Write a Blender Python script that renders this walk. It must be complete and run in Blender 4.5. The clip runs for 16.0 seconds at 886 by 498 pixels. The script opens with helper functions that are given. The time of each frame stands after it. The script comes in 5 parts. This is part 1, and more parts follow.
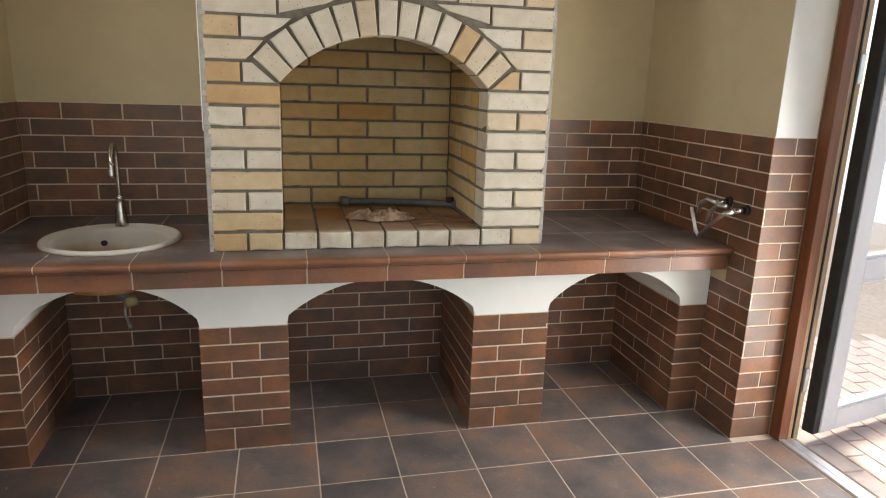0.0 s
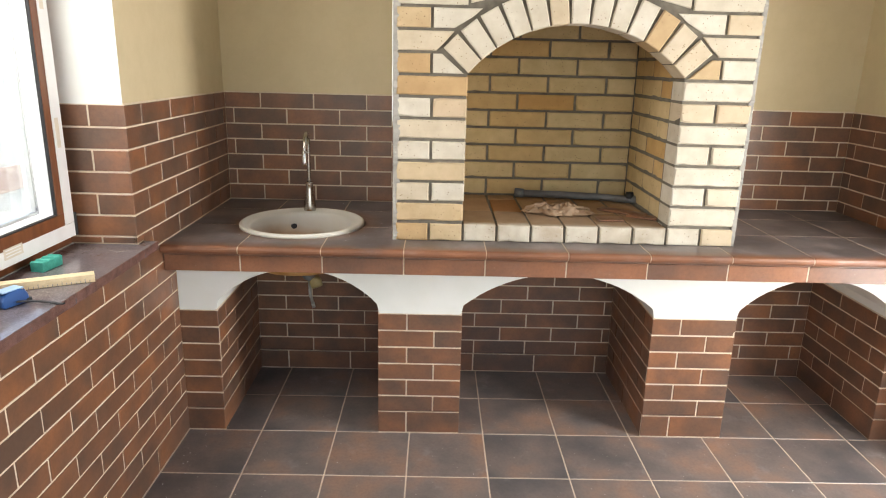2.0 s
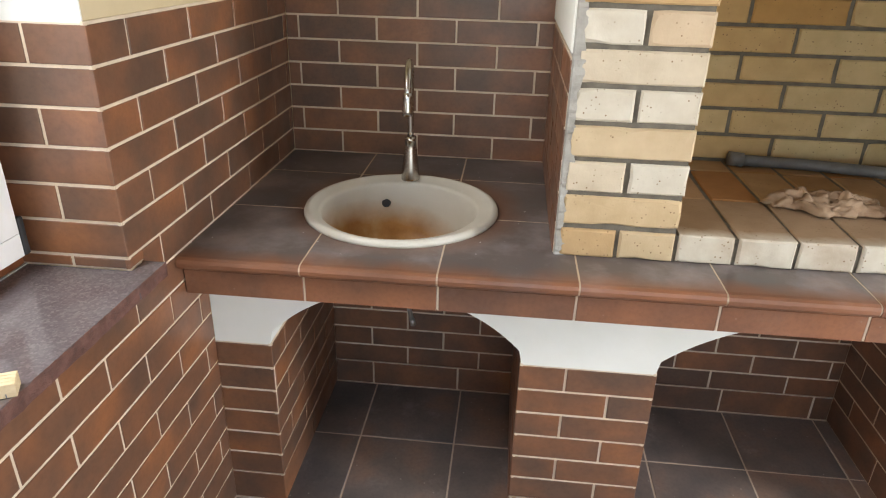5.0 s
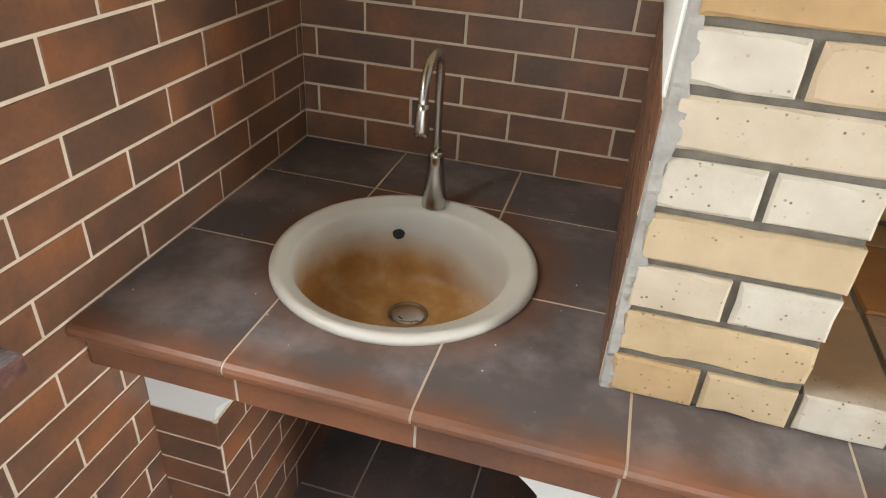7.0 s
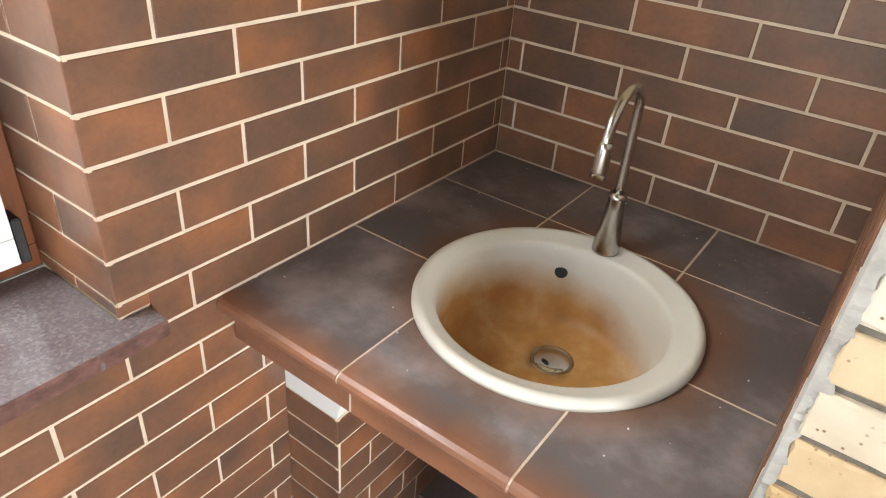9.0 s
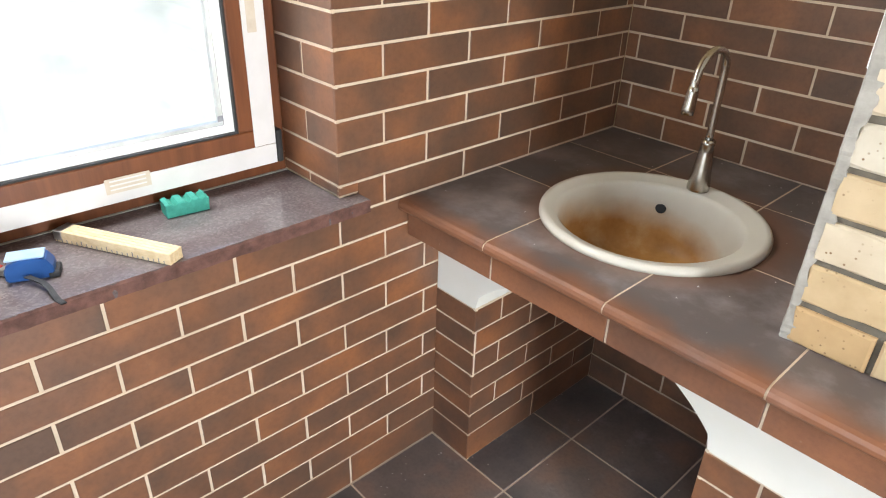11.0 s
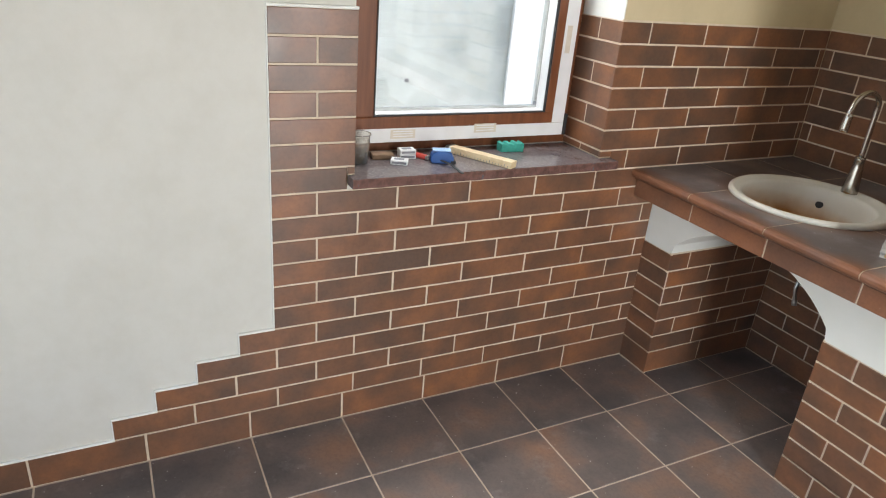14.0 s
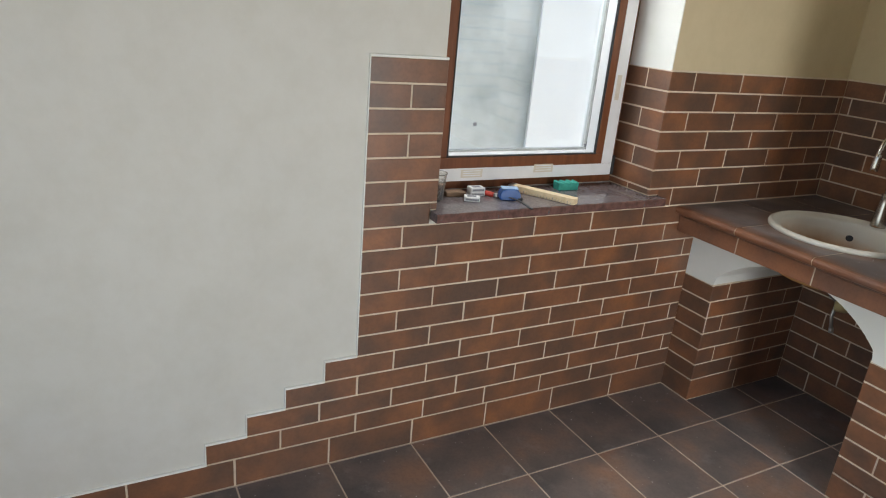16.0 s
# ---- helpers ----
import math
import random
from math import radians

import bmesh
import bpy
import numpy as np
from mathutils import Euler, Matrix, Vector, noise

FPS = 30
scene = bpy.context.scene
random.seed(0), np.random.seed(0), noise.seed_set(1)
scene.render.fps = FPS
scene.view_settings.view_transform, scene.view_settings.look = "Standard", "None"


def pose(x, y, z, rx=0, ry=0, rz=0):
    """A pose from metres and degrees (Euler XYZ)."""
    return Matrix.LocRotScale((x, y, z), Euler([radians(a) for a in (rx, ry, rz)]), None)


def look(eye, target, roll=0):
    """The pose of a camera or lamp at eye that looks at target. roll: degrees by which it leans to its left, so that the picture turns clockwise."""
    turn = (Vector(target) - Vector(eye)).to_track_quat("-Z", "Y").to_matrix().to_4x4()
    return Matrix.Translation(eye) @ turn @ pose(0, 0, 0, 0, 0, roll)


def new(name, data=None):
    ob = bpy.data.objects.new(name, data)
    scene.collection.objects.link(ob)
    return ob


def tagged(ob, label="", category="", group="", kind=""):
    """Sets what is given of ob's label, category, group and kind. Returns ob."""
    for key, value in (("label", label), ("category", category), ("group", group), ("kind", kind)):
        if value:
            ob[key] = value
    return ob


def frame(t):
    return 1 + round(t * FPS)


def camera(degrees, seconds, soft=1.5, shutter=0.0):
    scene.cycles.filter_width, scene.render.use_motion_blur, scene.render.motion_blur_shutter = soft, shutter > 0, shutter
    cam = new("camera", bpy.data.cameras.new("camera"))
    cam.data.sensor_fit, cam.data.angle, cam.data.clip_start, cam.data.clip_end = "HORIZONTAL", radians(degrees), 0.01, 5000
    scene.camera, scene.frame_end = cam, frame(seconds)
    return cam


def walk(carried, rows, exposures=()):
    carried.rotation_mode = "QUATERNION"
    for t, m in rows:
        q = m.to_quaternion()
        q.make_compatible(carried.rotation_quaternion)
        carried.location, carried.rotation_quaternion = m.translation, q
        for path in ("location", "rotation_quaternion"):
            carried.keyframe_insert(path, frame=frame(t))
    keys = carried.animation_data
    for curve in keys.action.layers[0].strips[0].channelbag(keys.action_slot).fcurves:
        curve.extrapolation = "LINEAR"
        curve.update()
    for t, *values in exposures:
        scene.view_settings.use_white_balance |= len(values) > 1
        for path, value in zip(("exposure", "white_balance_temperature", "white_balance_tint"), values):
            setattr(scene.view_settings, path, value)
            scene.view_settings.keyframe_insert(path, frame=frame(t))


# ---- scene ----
cam = camera(67.1, 16.0, soft=1.1)
PATH = [
    (0, (1.094, -2.274, 1.441), (1.547, -0.388, 0.954), 1.9),
    (0.5, (1.106, -2.287, 1.439), (1.384, -0.367, 0.953), 1.7),
    (1, (1.062, -2.28, 1.447), (1.222, -0.347, 0.956), 1.6),
    (1.5, (1.04, -2.266, 1.445), (1.109, -0.332, 0.939), 1.9),
    (2, (0.974, -2.207, 1.451), (1.001, -0.28, 0.915), 1.4),
    (2.5, (0.921, -2.084, 1.438), (0.89, -0.181, 0.823), 1.3),
    (3, (0.873, -1.82, 1.441), (0.775, 0.1, 0.891), -1.4),
    (3.5, (0.799, -1.654, 1.446), (0.631, 0.227, 0.787), 0.1),
    (4, (0.669, -1.452, 1.426), (0.595, 0.425, 0.738), 0.8),
    (4.2, (0.63, -1.374, 1.445), (0.598, 0.49, 0.727), 1.1),
    (6.3, (0.843, -0.767, 1.407), (0.371, 0.949, 0.494), 2.5),
    (6.5, (0.814, -0.674, 1.421), (0.377, 1.041, 0.49), 3.7),
    (7, (0.765, -0.561, 1.484), (0.346, 1.095, 0.444), 3.7),
    (7.5, (0.78, -0.481, 1.519), (0.21, 1.126, 0.474), 4.8),
    (8, (0.778, -0.437, 1.528), (0.083, 1.107, 0.463), 5.2),
    (8.5, (0.782, -0.429, 1.518), (-0.038, 1.051, 0.452), 5.2),
    (9, (0.794, -0.438, 1.486), (-0.156, 0.967, 0.428), 5.0),
    (9.5, (0.804, -0.459, 1.47), (-0.319, 0.816, 0.413), 3.3),
    (9.6, (0.804, -0.466, 1.467), (-0.337, 0.786, 0.403), 3.8),
    (9.7, (0.811, -0.482, 1.464), (-0.354, 0.753, 0.407), 3.2),
    (11.8, (1.311, -1.073, 1.448), (-0.078, 0.08, 0.587), 3.4),
    (12, (1.359, -1.147, 1.458), (-0.076, -0.031, 0.626), 3.2),
    (12.5, (1.464, -1.367, 1.477), (-0.007, -0.304, 0.637), 0.9),
    (13, (1.577, -1.492, 1.472), (0.065, -0.436, 0.698), 1.7),
    (13.5, (1.708, -1.52, 1.466), (0.153, -0.595, 0.615), 4.5),
    (14, (1.744, -1.58, 1.452), (0.128, -0.721, 0.645), 5.0),
    (14.5, (1.752, -1.704, 1.443), (0.087, -0.92, 0.66), 4.8),
    (15, (1.753, -1.828, 1.419), (0.057, -1.109, 0.641), 4.0),
    (15.5, (1.747, -1.895, 1.429), (0.044, -1.132, 0.708), 4.8),
    (16, (1.741, -1.906, 1.438), (0.101, -0.981, 0.763), 5.2),
]
walk(cam, [(t, look(eye, target, roll)) for t, eye, target, roll in PATH],
     [(0.0, 1.04, 7100, 13), (0.7, 1.56, 7100, 13), (1.5, 1.80, 7100, 13), (3.5, 1.87, 6900, 13), (6.5, 1.74, 6800, 12), (7.5, 1.94, 6800, 12), (9.5, 2.38, 6700, 12),
      (12.5, 1.72, 6750, 11), (14.0, 1.54, 6700, 11), (15.0, 1.46, 6650, 10), (16.0, 1.10, 6650, 10)])

# ---- world and light ----
world = bpy.data.worlds.new("world")
scene.world = world
world.use_nodes = True
_wn = world.node_tree
_sky = _wn.nodes.new("ShaderNodeTexSky")
_sky.sky_type = 'NISHITA'
_sky.sun_disc = False
_sky.sun_elevation = radians(48)
_sky.sun_rotation = radians(10)
_wn.links.new(_sky.outputs[0], _wn.nodes["Background"].inputs[0])
_wn.nodes["Background"].inputs[1].default_value = 0.15


def sun_lamp(strength, angle, direction):
    data = bpy.data.lights.new("sun", 'SUN')
    data.energy, data.angle, data.color = strength, radians(angle), (1.0, 0.96, 0.9)
    ob = new("sun", data)
    ob.matrix_world = look((0, 0, 8), Vector((0, 0, 8)) + Vector(direction))
    return ob


def opening_lamp(name, at, towards, width, height, watts, colour):
    data = bpy.data.lights.new(name, 'AREA')
    data.shape, data.size, data.size_y = 'RECTANGLE', width, height
    data.energy, data.color, data.spread = watts, colour, radians(165)
    ob = new(name, data)
    ob.matrix_world = look(at, towards)
    return ob


sun_lamp(3.0, 10, (-0.10, -0.55, -0.83))
DAY = (0.95, 0.98, 1.0)
opening_lamp("window_daylight", (-0.27, -0.52, 1.93), (0.6, -0.45, 1.2), 0.80, 0.36, 6.0, DAY)
opening_lamp("door_daylight", (3.17, -0.71, 1.05), (0.8, -0.75, 0.50), 0.60, 1.85, 17, DAY)
# Fill light added at an unseen opening behind the camera.
opening_lamp("rear_daylight", (1.55, -2.84, 1.25), (1.30, 0.2, 0.20), 2.3, 1.5, 2.2, DAY)


# ---- materials ----
class Nodes:
    def __init__(self, name, rough=0.5, metal=0.0, colour=(0.5, 0.5, 0.5)):
        self.m = bpy.data.materials.new(name)
        self.m.use_nodes = True
        self.t = self.m.node_tree
        self.b = self.t.nodes["Principled BSDF"]
        self.b.inputs["Roughness"].default_value = rough
        self.b.inputs["Metallic"].default_value = metal
        self.b.inputs["Base Color"].default_value = (*colour, 1)

    def n(self, kind, **values):
        node = self.t.nodes.new(kind)
        for key, value in values.items():
            if key in node.inputs:
                node.inputs[key].default_value = value
        return node

    def link(self, a, b):
        self.t.links.new(a, b)

    def coords(self, shift=True):
        """Object coordinates, moved by each object's random number."""
        tc = self.n("ShaderNodeTexCoord")
        if not shift:
            return tc.outputs["Object"]
        info = self.n("ShaderNodeObjectInfo")
        mul = self.n("ShaderNodeVectorMath")
        mul.operation = 'SCALE'
        comb = self.n("ShaderNodeCombineXYZ")
        self.link(info.outputs["Random"], comb.inputs[0])
        self.link(info.outputs["Random"], comb.inputs[1])
        self.link(comb.outputs[0], mul.inputs[0])
        mul.inputs["Scale"].default_value = 57.0
        add = self.n("ShaderNodeVectorMath")
        self.link(tc.outputs["Object"], add.inputs[0])
        self.link(mul.outputs[0], add.inputs[1])
        return add.outputs[0]

    def noise(self, co, scale, detail=4.0, rough=0.55):
        node = self.n("ShaderNodeTexNoise", Scale=scale, Detail=detail, Roughness=rough)
        self.link(co, node.inputs["Vector"])
        return node.outputs["Fac"]

    def ramp(self, fac, *stops):
        node = self.n("ShaderNodeValToRGB")
        els = node.color_ramp.elements
        while len(els) < len(stops):
            els.new(0.5)
        for e, (p, c) in zip(els, stops):
            e.position, e.color = p, (*c, 1) if len(c) == 3 else c
        self.link(fac, node.inputs[0])
        return node.outputs[0]

    def mix(self, fac, a, b, blend='MIX'):
        node = self.n("ShaderNodeMix")
        node.data_type, node.blend_type = 'RGBA', blend
        for value, socket in ((fac, node.inputs[0]), (a, node.inputs[6]), (b, node.inputs[7])):
            if isinstance(value, (int, float)):
                socket.default_value = value
            elif isinstance(value, tuple):
                socket.default_value = (*value, 1)
            else:
                self.link(value, socket)
        return node.outputs[2]

    def math(self, op, a, b=0.0):
        node = self.n("ShaderNodeMath")
        node.operation = op
        for value, socket in ((a, node.inputs[0]), (b, node.inputs[1])):
            if isinstance(value, (int, float)):
                socket.default_value = value
            else:
                self.link(value, socket)
        return node.outputs[0]

    def random(self):
        return self.n("ShaderNodeObjectInfo").outputs["Random"]

    def colour(self, socket):
        self.link(socket, self.b.inputs["Base Color"])
        return self

    def rough(self, socket):
        self.link(socket, self.b.inputs["Roughness"])
        return self

    def bump(self, height, strength=0.3, distance=0.002):
        node = self.n("ShaderNodeBump", Strength=strength, Distance=distance)
        self.link(height, node.inputs["Height"])
        self.link(node.outputs[0], self.b.inputs["Normal"])
        return self


def clinker(name, dark, mid, light, low, high, cloud_scale, dust=0.12):
    """Flashed clinker: each tile drifts from iron-dark to red-brown in broad clouds."""
    k = Nodes(name, 0.42)
    co = k.coords()
    cloud = k.noise(co, cloud_scale, 3, 0.5)
    rnd = k.random()
    blend = k.math('ADD', k.math('MULTIPLY', cloud, 0.9), k.math('MULTIPLY', rnd, 0.12))
    base = k.ramp(blend, (low, dark), ((low + high) / 2, mid), (high, light))
    fine = k.noise(co, 90, 5, 0.65)
    speck = k.ramp(fine, (0.30, (0.84, 0.83, 0.83)), (0.55, (1, 1, 1)), (0.8, (1.07, 1.06, 1.05)))
    base = k.mix(1.0, base, speck, 'MULTIPLY')
    film = k.ramp(k.noise(co, 9, 7, 0.72), (0.57, (0, 0, 0)), (0.85, (dust,) * 3))
    vor = k.n("ShaderNodeTexVoronoi", Scale=26.0)
    k.link(co, vor.inputs["Vector"])
    crumb = k.ramp(vor.outputs["Distance"], (0.045, (dust,) * 3), (0.075, (0, 0, 0)))
    k.colour(k.mix(crumb, k.mix(film, base, (0.42, 0.40, 0.39)), (0.55, 0.52, 0.48)))
    k.b.inputs["Specular IOR Level"].default_value = 0.7
    k.rough(k.ramp(k.noise(co, 14, 4), (0.3, (0.28,) * 3), (0.75, (0.46,) * 3)))
    k.bump(k.noise(co, 160, 4, 0.6), 0.12, 0.001)
    return k.m


M_TILE = clinker("clinker_wall_tile", (0.122, 0.069, 0.046), (0.200, 0.091, 0.049), (0.315, 0.126, 0.054), 0.35, 0.74, 6.5, 0.03)
M_FLOOR = clinker("clinker_floor_tile", (0.105, 0.097, 0.096), (0.195, 0.157, 0.140), (0.34, 0.195, 0.130), 0.34, 0.76, 4.8, 0.5)
M_NOSE = clinker("clinker_step_tile", (0.16, 0.078, 0.05), (0.245, 0.105, 0.056), (0.32, 0.13, 0.064), 0.32, 0.72, 5.0)


def brown_ring(k, co, base):
    """An orange-brown ring in the counter's colour close round the sink."""
    geo = k.n("ShaderNodeNewGeometry")
    far = k.n("ShaderNodeVectorMath")
    far.operation = 'DISTANCE'
    k.link(geo.outputs["Position"], far.inputs[0])
    far.inputs[1].default_value = (0.445, 0.475, 0.806)
    at = k.math('ADD', far.outputs["Value"], k.math('MULTIPLY', k.math('SUBTRACT', k.noise(co, 11, 4), 0.5), 0.05))
    ring = k.n("ShaderNodeMapRange")
    ring.inputs["From Min"].default_value, ring.inputs["From Max"].default_value = 0.325, 0.255
    ring.inputs["To Max"].default_value = 0.75
    k.link(at, ring.inputs["Value"])
    return k.mix(ring.outputs[0], base, (0.17, 0.072, 0.032))


def counter_tile():
    """Dull blue-brown top tiles with a dusty chalk bloom."""
    k = Nodes("clinker_counter_tile", 0.4)
    co = k.coords()
    base = k.ramp(k.noise(co, 6, 3), (0.3, (0.115, 0.103, 0.104)), (0.55, (0.155, 0.122, 0.112)), (0.74, (0.28, 0.14, 0.085)))
    dust = k.ramp(k.noise(co, 6, 6, 0.66), (0.46, (0, 0, 0)), (0.74, (0.65, 0.65, 0.65)))
    k.colour(brown_ring(k, co, k.mix(dust, base, (0.36, 0.365, 0.39))))
    k.rough(k.ramp(k.noise(co, 12, 4), (0.3, (0.30,) * 3), (0.75, (0.52,) * 3)))
    k.bump(k.noise(co, 140, 4, 0.6), 0.12, 0.001)
    return k.m


M_CTILE = counter_tile()


def grainy(name, a, b, scale, rough, bump=0.25, metal=0.0, shift=True, dist=0.002):
    k = Nodes(name, rough, metal)
    co = k.coords(shift)
    k.colour(k.ramp(k.noise(co, scale, 5, 0.6), (0.3, a), (0.72, b)))
    if bump:
        k.bump(k.noise(co, scale * 7, 5, 0.65), bump, dist)
    return k.m


M_GROUT = grainy("cream_grout", (0.61, 0.505, 0.385), (0.73, 0.62, 0.485), 25, 0.9, 0.4)
M_FGROUT = grainy("floor_grout", (0.56, 0.46, 0.36), (0.68, 0.57, 0.46), 18, 0.9, 0.4)
M_MORTAR = grainy("grey_mortar", (0.115, 0.101, 0.08), (0.20, 0.178, 0.142), 30, 0.95, 0.8)
M_LMORTAR = grainy("light_mortar", (0.30, 0.29, 0.26), (0.46, 0.44, 0.40), 22, 0.95, 0.9)
M_WHITE = grainy("white_painted_plaster", (0.78, 0.79, 0.74), (0.84, 0.845, 0.81), 6, 0.75, 0.12)


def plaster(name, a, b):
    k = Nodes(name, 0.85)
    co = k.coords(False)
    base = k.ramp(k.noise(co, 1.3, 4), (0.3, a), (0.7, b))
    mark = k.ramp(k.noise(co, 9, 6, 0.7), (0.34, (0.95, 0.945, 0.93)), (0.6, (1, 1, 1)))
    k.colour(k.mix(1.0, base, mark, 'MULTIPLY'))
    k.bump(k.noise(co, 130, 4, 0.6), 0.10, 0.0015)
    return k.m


# One wall paint in two colours: warm bounce and pale skylight mixed in.
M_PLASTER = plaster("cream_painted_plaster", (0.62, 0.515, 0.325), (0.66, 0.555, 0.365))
M_PLASTER_SKYLIT = plaster("plaster_skylit", (0.63, 0.62, 0.565), (0.68, 0.67, 0.615))


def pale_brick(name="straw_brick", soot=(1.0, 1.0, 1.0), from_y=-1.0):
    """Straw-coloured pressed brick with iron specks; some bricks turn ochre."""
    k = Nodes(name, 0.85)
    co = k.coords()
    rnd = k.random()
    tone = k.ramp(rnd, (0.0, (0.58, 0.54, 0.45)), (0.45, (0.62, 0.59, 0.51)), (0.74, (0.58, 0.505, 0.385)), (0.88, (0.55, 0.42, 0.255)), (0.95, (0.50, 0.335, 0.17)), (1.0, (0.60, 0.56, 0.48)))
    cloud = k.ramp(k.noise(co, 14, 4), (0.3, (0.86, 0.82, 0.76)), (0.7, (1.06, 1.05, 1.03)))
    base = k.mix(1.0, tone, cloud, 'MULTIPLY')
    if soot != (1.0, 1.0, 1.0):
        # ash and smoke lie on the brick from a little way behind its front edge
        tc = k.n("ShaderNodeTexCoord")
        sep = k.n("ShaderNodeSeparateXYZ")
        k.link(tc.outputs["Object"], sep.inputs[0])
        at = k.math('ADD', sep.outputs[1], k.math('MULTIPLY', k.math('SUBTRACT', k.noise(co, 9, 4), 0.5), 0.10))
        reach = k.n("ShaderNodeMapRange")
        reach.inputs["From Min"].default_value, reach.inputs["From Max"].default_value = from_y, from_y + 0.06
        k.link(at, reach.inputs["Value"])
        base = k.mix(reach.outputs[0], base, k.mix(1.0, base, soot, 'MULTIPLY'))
    vor = k.n("ShaderNodeTexVoronoi", Scale=85.0)
    k.link(co, vor.inputs["Vector"])
    gate = k.ramp(k.noise(co, 20, 2), (0.45, (0, 0, 0)), (0.6, (1, 1, 1)))
    spot = k.ramp(vor.outputs["Distance"], (0.10, (1, 1, 1)), (0.2, (0, 0, 0)))
    k.colour(k.mix(k.mix(1.0, spot, gate, 'MULTIPLY'), base, (0.20, 0.12, 0.06)))
    k.bump(k.noise(co, 120, 5, 0.7), 0.5, 0.002)
    return k.m


M_BRICK = pale_brick()
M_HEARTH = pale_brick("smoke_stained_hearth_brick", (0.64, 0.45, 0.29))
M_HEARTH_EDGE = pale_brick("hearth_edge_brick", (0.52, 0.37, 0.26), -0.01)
M_FIREBRICK = pale_brick("smoked_firebox_brick", (1.0, 0.83, 0.54))


def wood(name, a, b, rough=0.45, stretch=(1, 18, 18), scale=4):
    k = Nodes(name, rough)
    tc = k.coords()
    mp = k.n("ShaderNodeMapping")
    mp.inputs["Scale"].default_value = stretch
    k.link(tc, mp.inputs[0])
    k.colour(k.ramp(k.noise(mp.outputs[0], scale, 6, 0.6), (0.3, a), (0.7, b)))
    k.bump(k.noise(mp.outputs[0], scale * 3, 5), 0.12, 0.001)
    return k.m


M_FRAME = wood("brown_foil_profile", (0.13, 0.042, 0.016), (0.22, 0.075, 0.028), 0.38, (14, 14, 1.2))
M_OAK = wood("light_brown_profile", (0.30, 0.19, 0.10), (0.44, 0.30, 0.17), 0.4, (14, 14, 1.2))
M_RULER = wood("pale_wood", (0.62, 0.47, 0.27), (0.78, 0.64, 0.42), 0.6, (2, 30, 30))
M_FILM = grainy("white_protective_film", (0.74, 0.74, 0.73), (0.82, 0.82, 0.82), 12, 0.35, 0.1)
M_FILMMARK = grainy("tan_print_on_film", (0.62, 0.55, 0.44), (0.72, 0.66, 0.56), 40, 0.5, 0)
M_PVC = grainy("white_pvc", (0.78, 0.79, 0.79), (0.84, 0.84, 0.84), 5, 0.3, 0.03)
M_RUBBER = grainy("black_rubber", (0.012, 0.012, 0.013), (0.03, 0.03, 0.03), 20, 0.6, 0.1)
M_CHROME = grainy("brushed_nickel", (0.46, 0.44, 0.41), (0.60, 0.58, 0.54), 30, 0.24, 0.05, 1.0)
M_STEEL = grainy("steel", (0.45, 0.45, 0.44), (0.62, 0.62, 0.60), 40, 0.3, 0.1, 1.0)
M_MIRROR = grainy("polished_steel", (0.62, 0.61, 0.59), (0.72, 0.71, 0.69), 20, 0.05, 0.0, 1.0)
M_ALU = grainy("aluminium_threshold", (0.62, 0.62, 0.62), (0.75, 0.75, 0.75), 30, 0.4, 0.1, 0.7)
M_PIPE = grainy("grey_conduit", (0.11, 0.112, 0.115), (0.20, 0.20, 0.20), 15, 0.5, 0.1)
M_RAG = grainy("dusty_rag", (0.24, 0.145, 0.085), (0.46, 0.33, 0.22), 9, 0.95, 0.7)
M_SPONGE = grainy("teal_foam", (0.030, 0.28, 0.22), (0.06, 0.42, 0.33), 60, 0.8, 0.5)
M_BLUE = grainy("blue_plastic", (0.012, 0.06, 0.22), (0.025, 0.11, 0.34), 10, 0.3, 0.05)
M_PALEBLUE = grainy("pale_blue_label", (0.30, 0.48, 0.72), (0.42, 0.58, 0.78), 30, 0.4, 0)
M_BLACK = grainy("black_webbing", (0.012, 0.013, 0.016), (0.03, 0.032, 0.036), 60, 0.7, 0.3)
M_PAPER = grainy("white_card", (0.66, 0.66, 0.65), (0.80, 0.80, 0.79), 25, 0.7, 0.1)
M_GREYPRINT = grainy("grey_print", (0.16, 0.16, 0.18), (0.28, 0.28, 0.30), 50, 0.6, 0)
M_CEIL = grainy("unseen_ceiling_dark", (0.16, 0.105, 0.065), (0.24, 0.165, 0.105), 3, 0.7, 0.2)
M_SILLEDGE = grainy("rough_sawn_granite_edge", (0.085, 0.038, 0.030), (0.20, 0.095, 0.075), 45, 0.7, 0.9)
M_TARNISH = grainy("tarnished_steel", (0.20, 0.12, 0.06), (0.38, 0.28, 0.18), 30, 0.4, 0.2, 0.6)
M_RED = grainy("red_plastic", (0.42, 0.04, 0.03), (0.55, 0.07, 0.05), 15, 0.35, 0.05)
M_BROWNCARD = grainy("brown_card", (0.14, 0.085, 0.05), (0.24, 0.15, 0.09), 25, 0.8, 0.2)
M_CONCRETE = grainy("weathered_concrete", (0.40, 0.43, 0.425), (0.66, 0.69, 0.68), 2.6, 0.95, 0.5, 0.0, False)
M_RENDER = grainy("white_facade_render", (0.82, 0.82, 0.82), (0.88, 0.88, 0.88), 3, 0.9, 0.2, 0.0, False)
M_PAVER = grainy("pink_grey_paver", (0.36, 0.29, 0.26), (0.52, 0.44, 0.40), 9, 0.9, 0.4)
M_SAND = grainy("sand_joint", (0.20, 0.17, 0.14), (0.32, 0.27, 0.22), 30, 0.95, 0.4, 0.0, False)
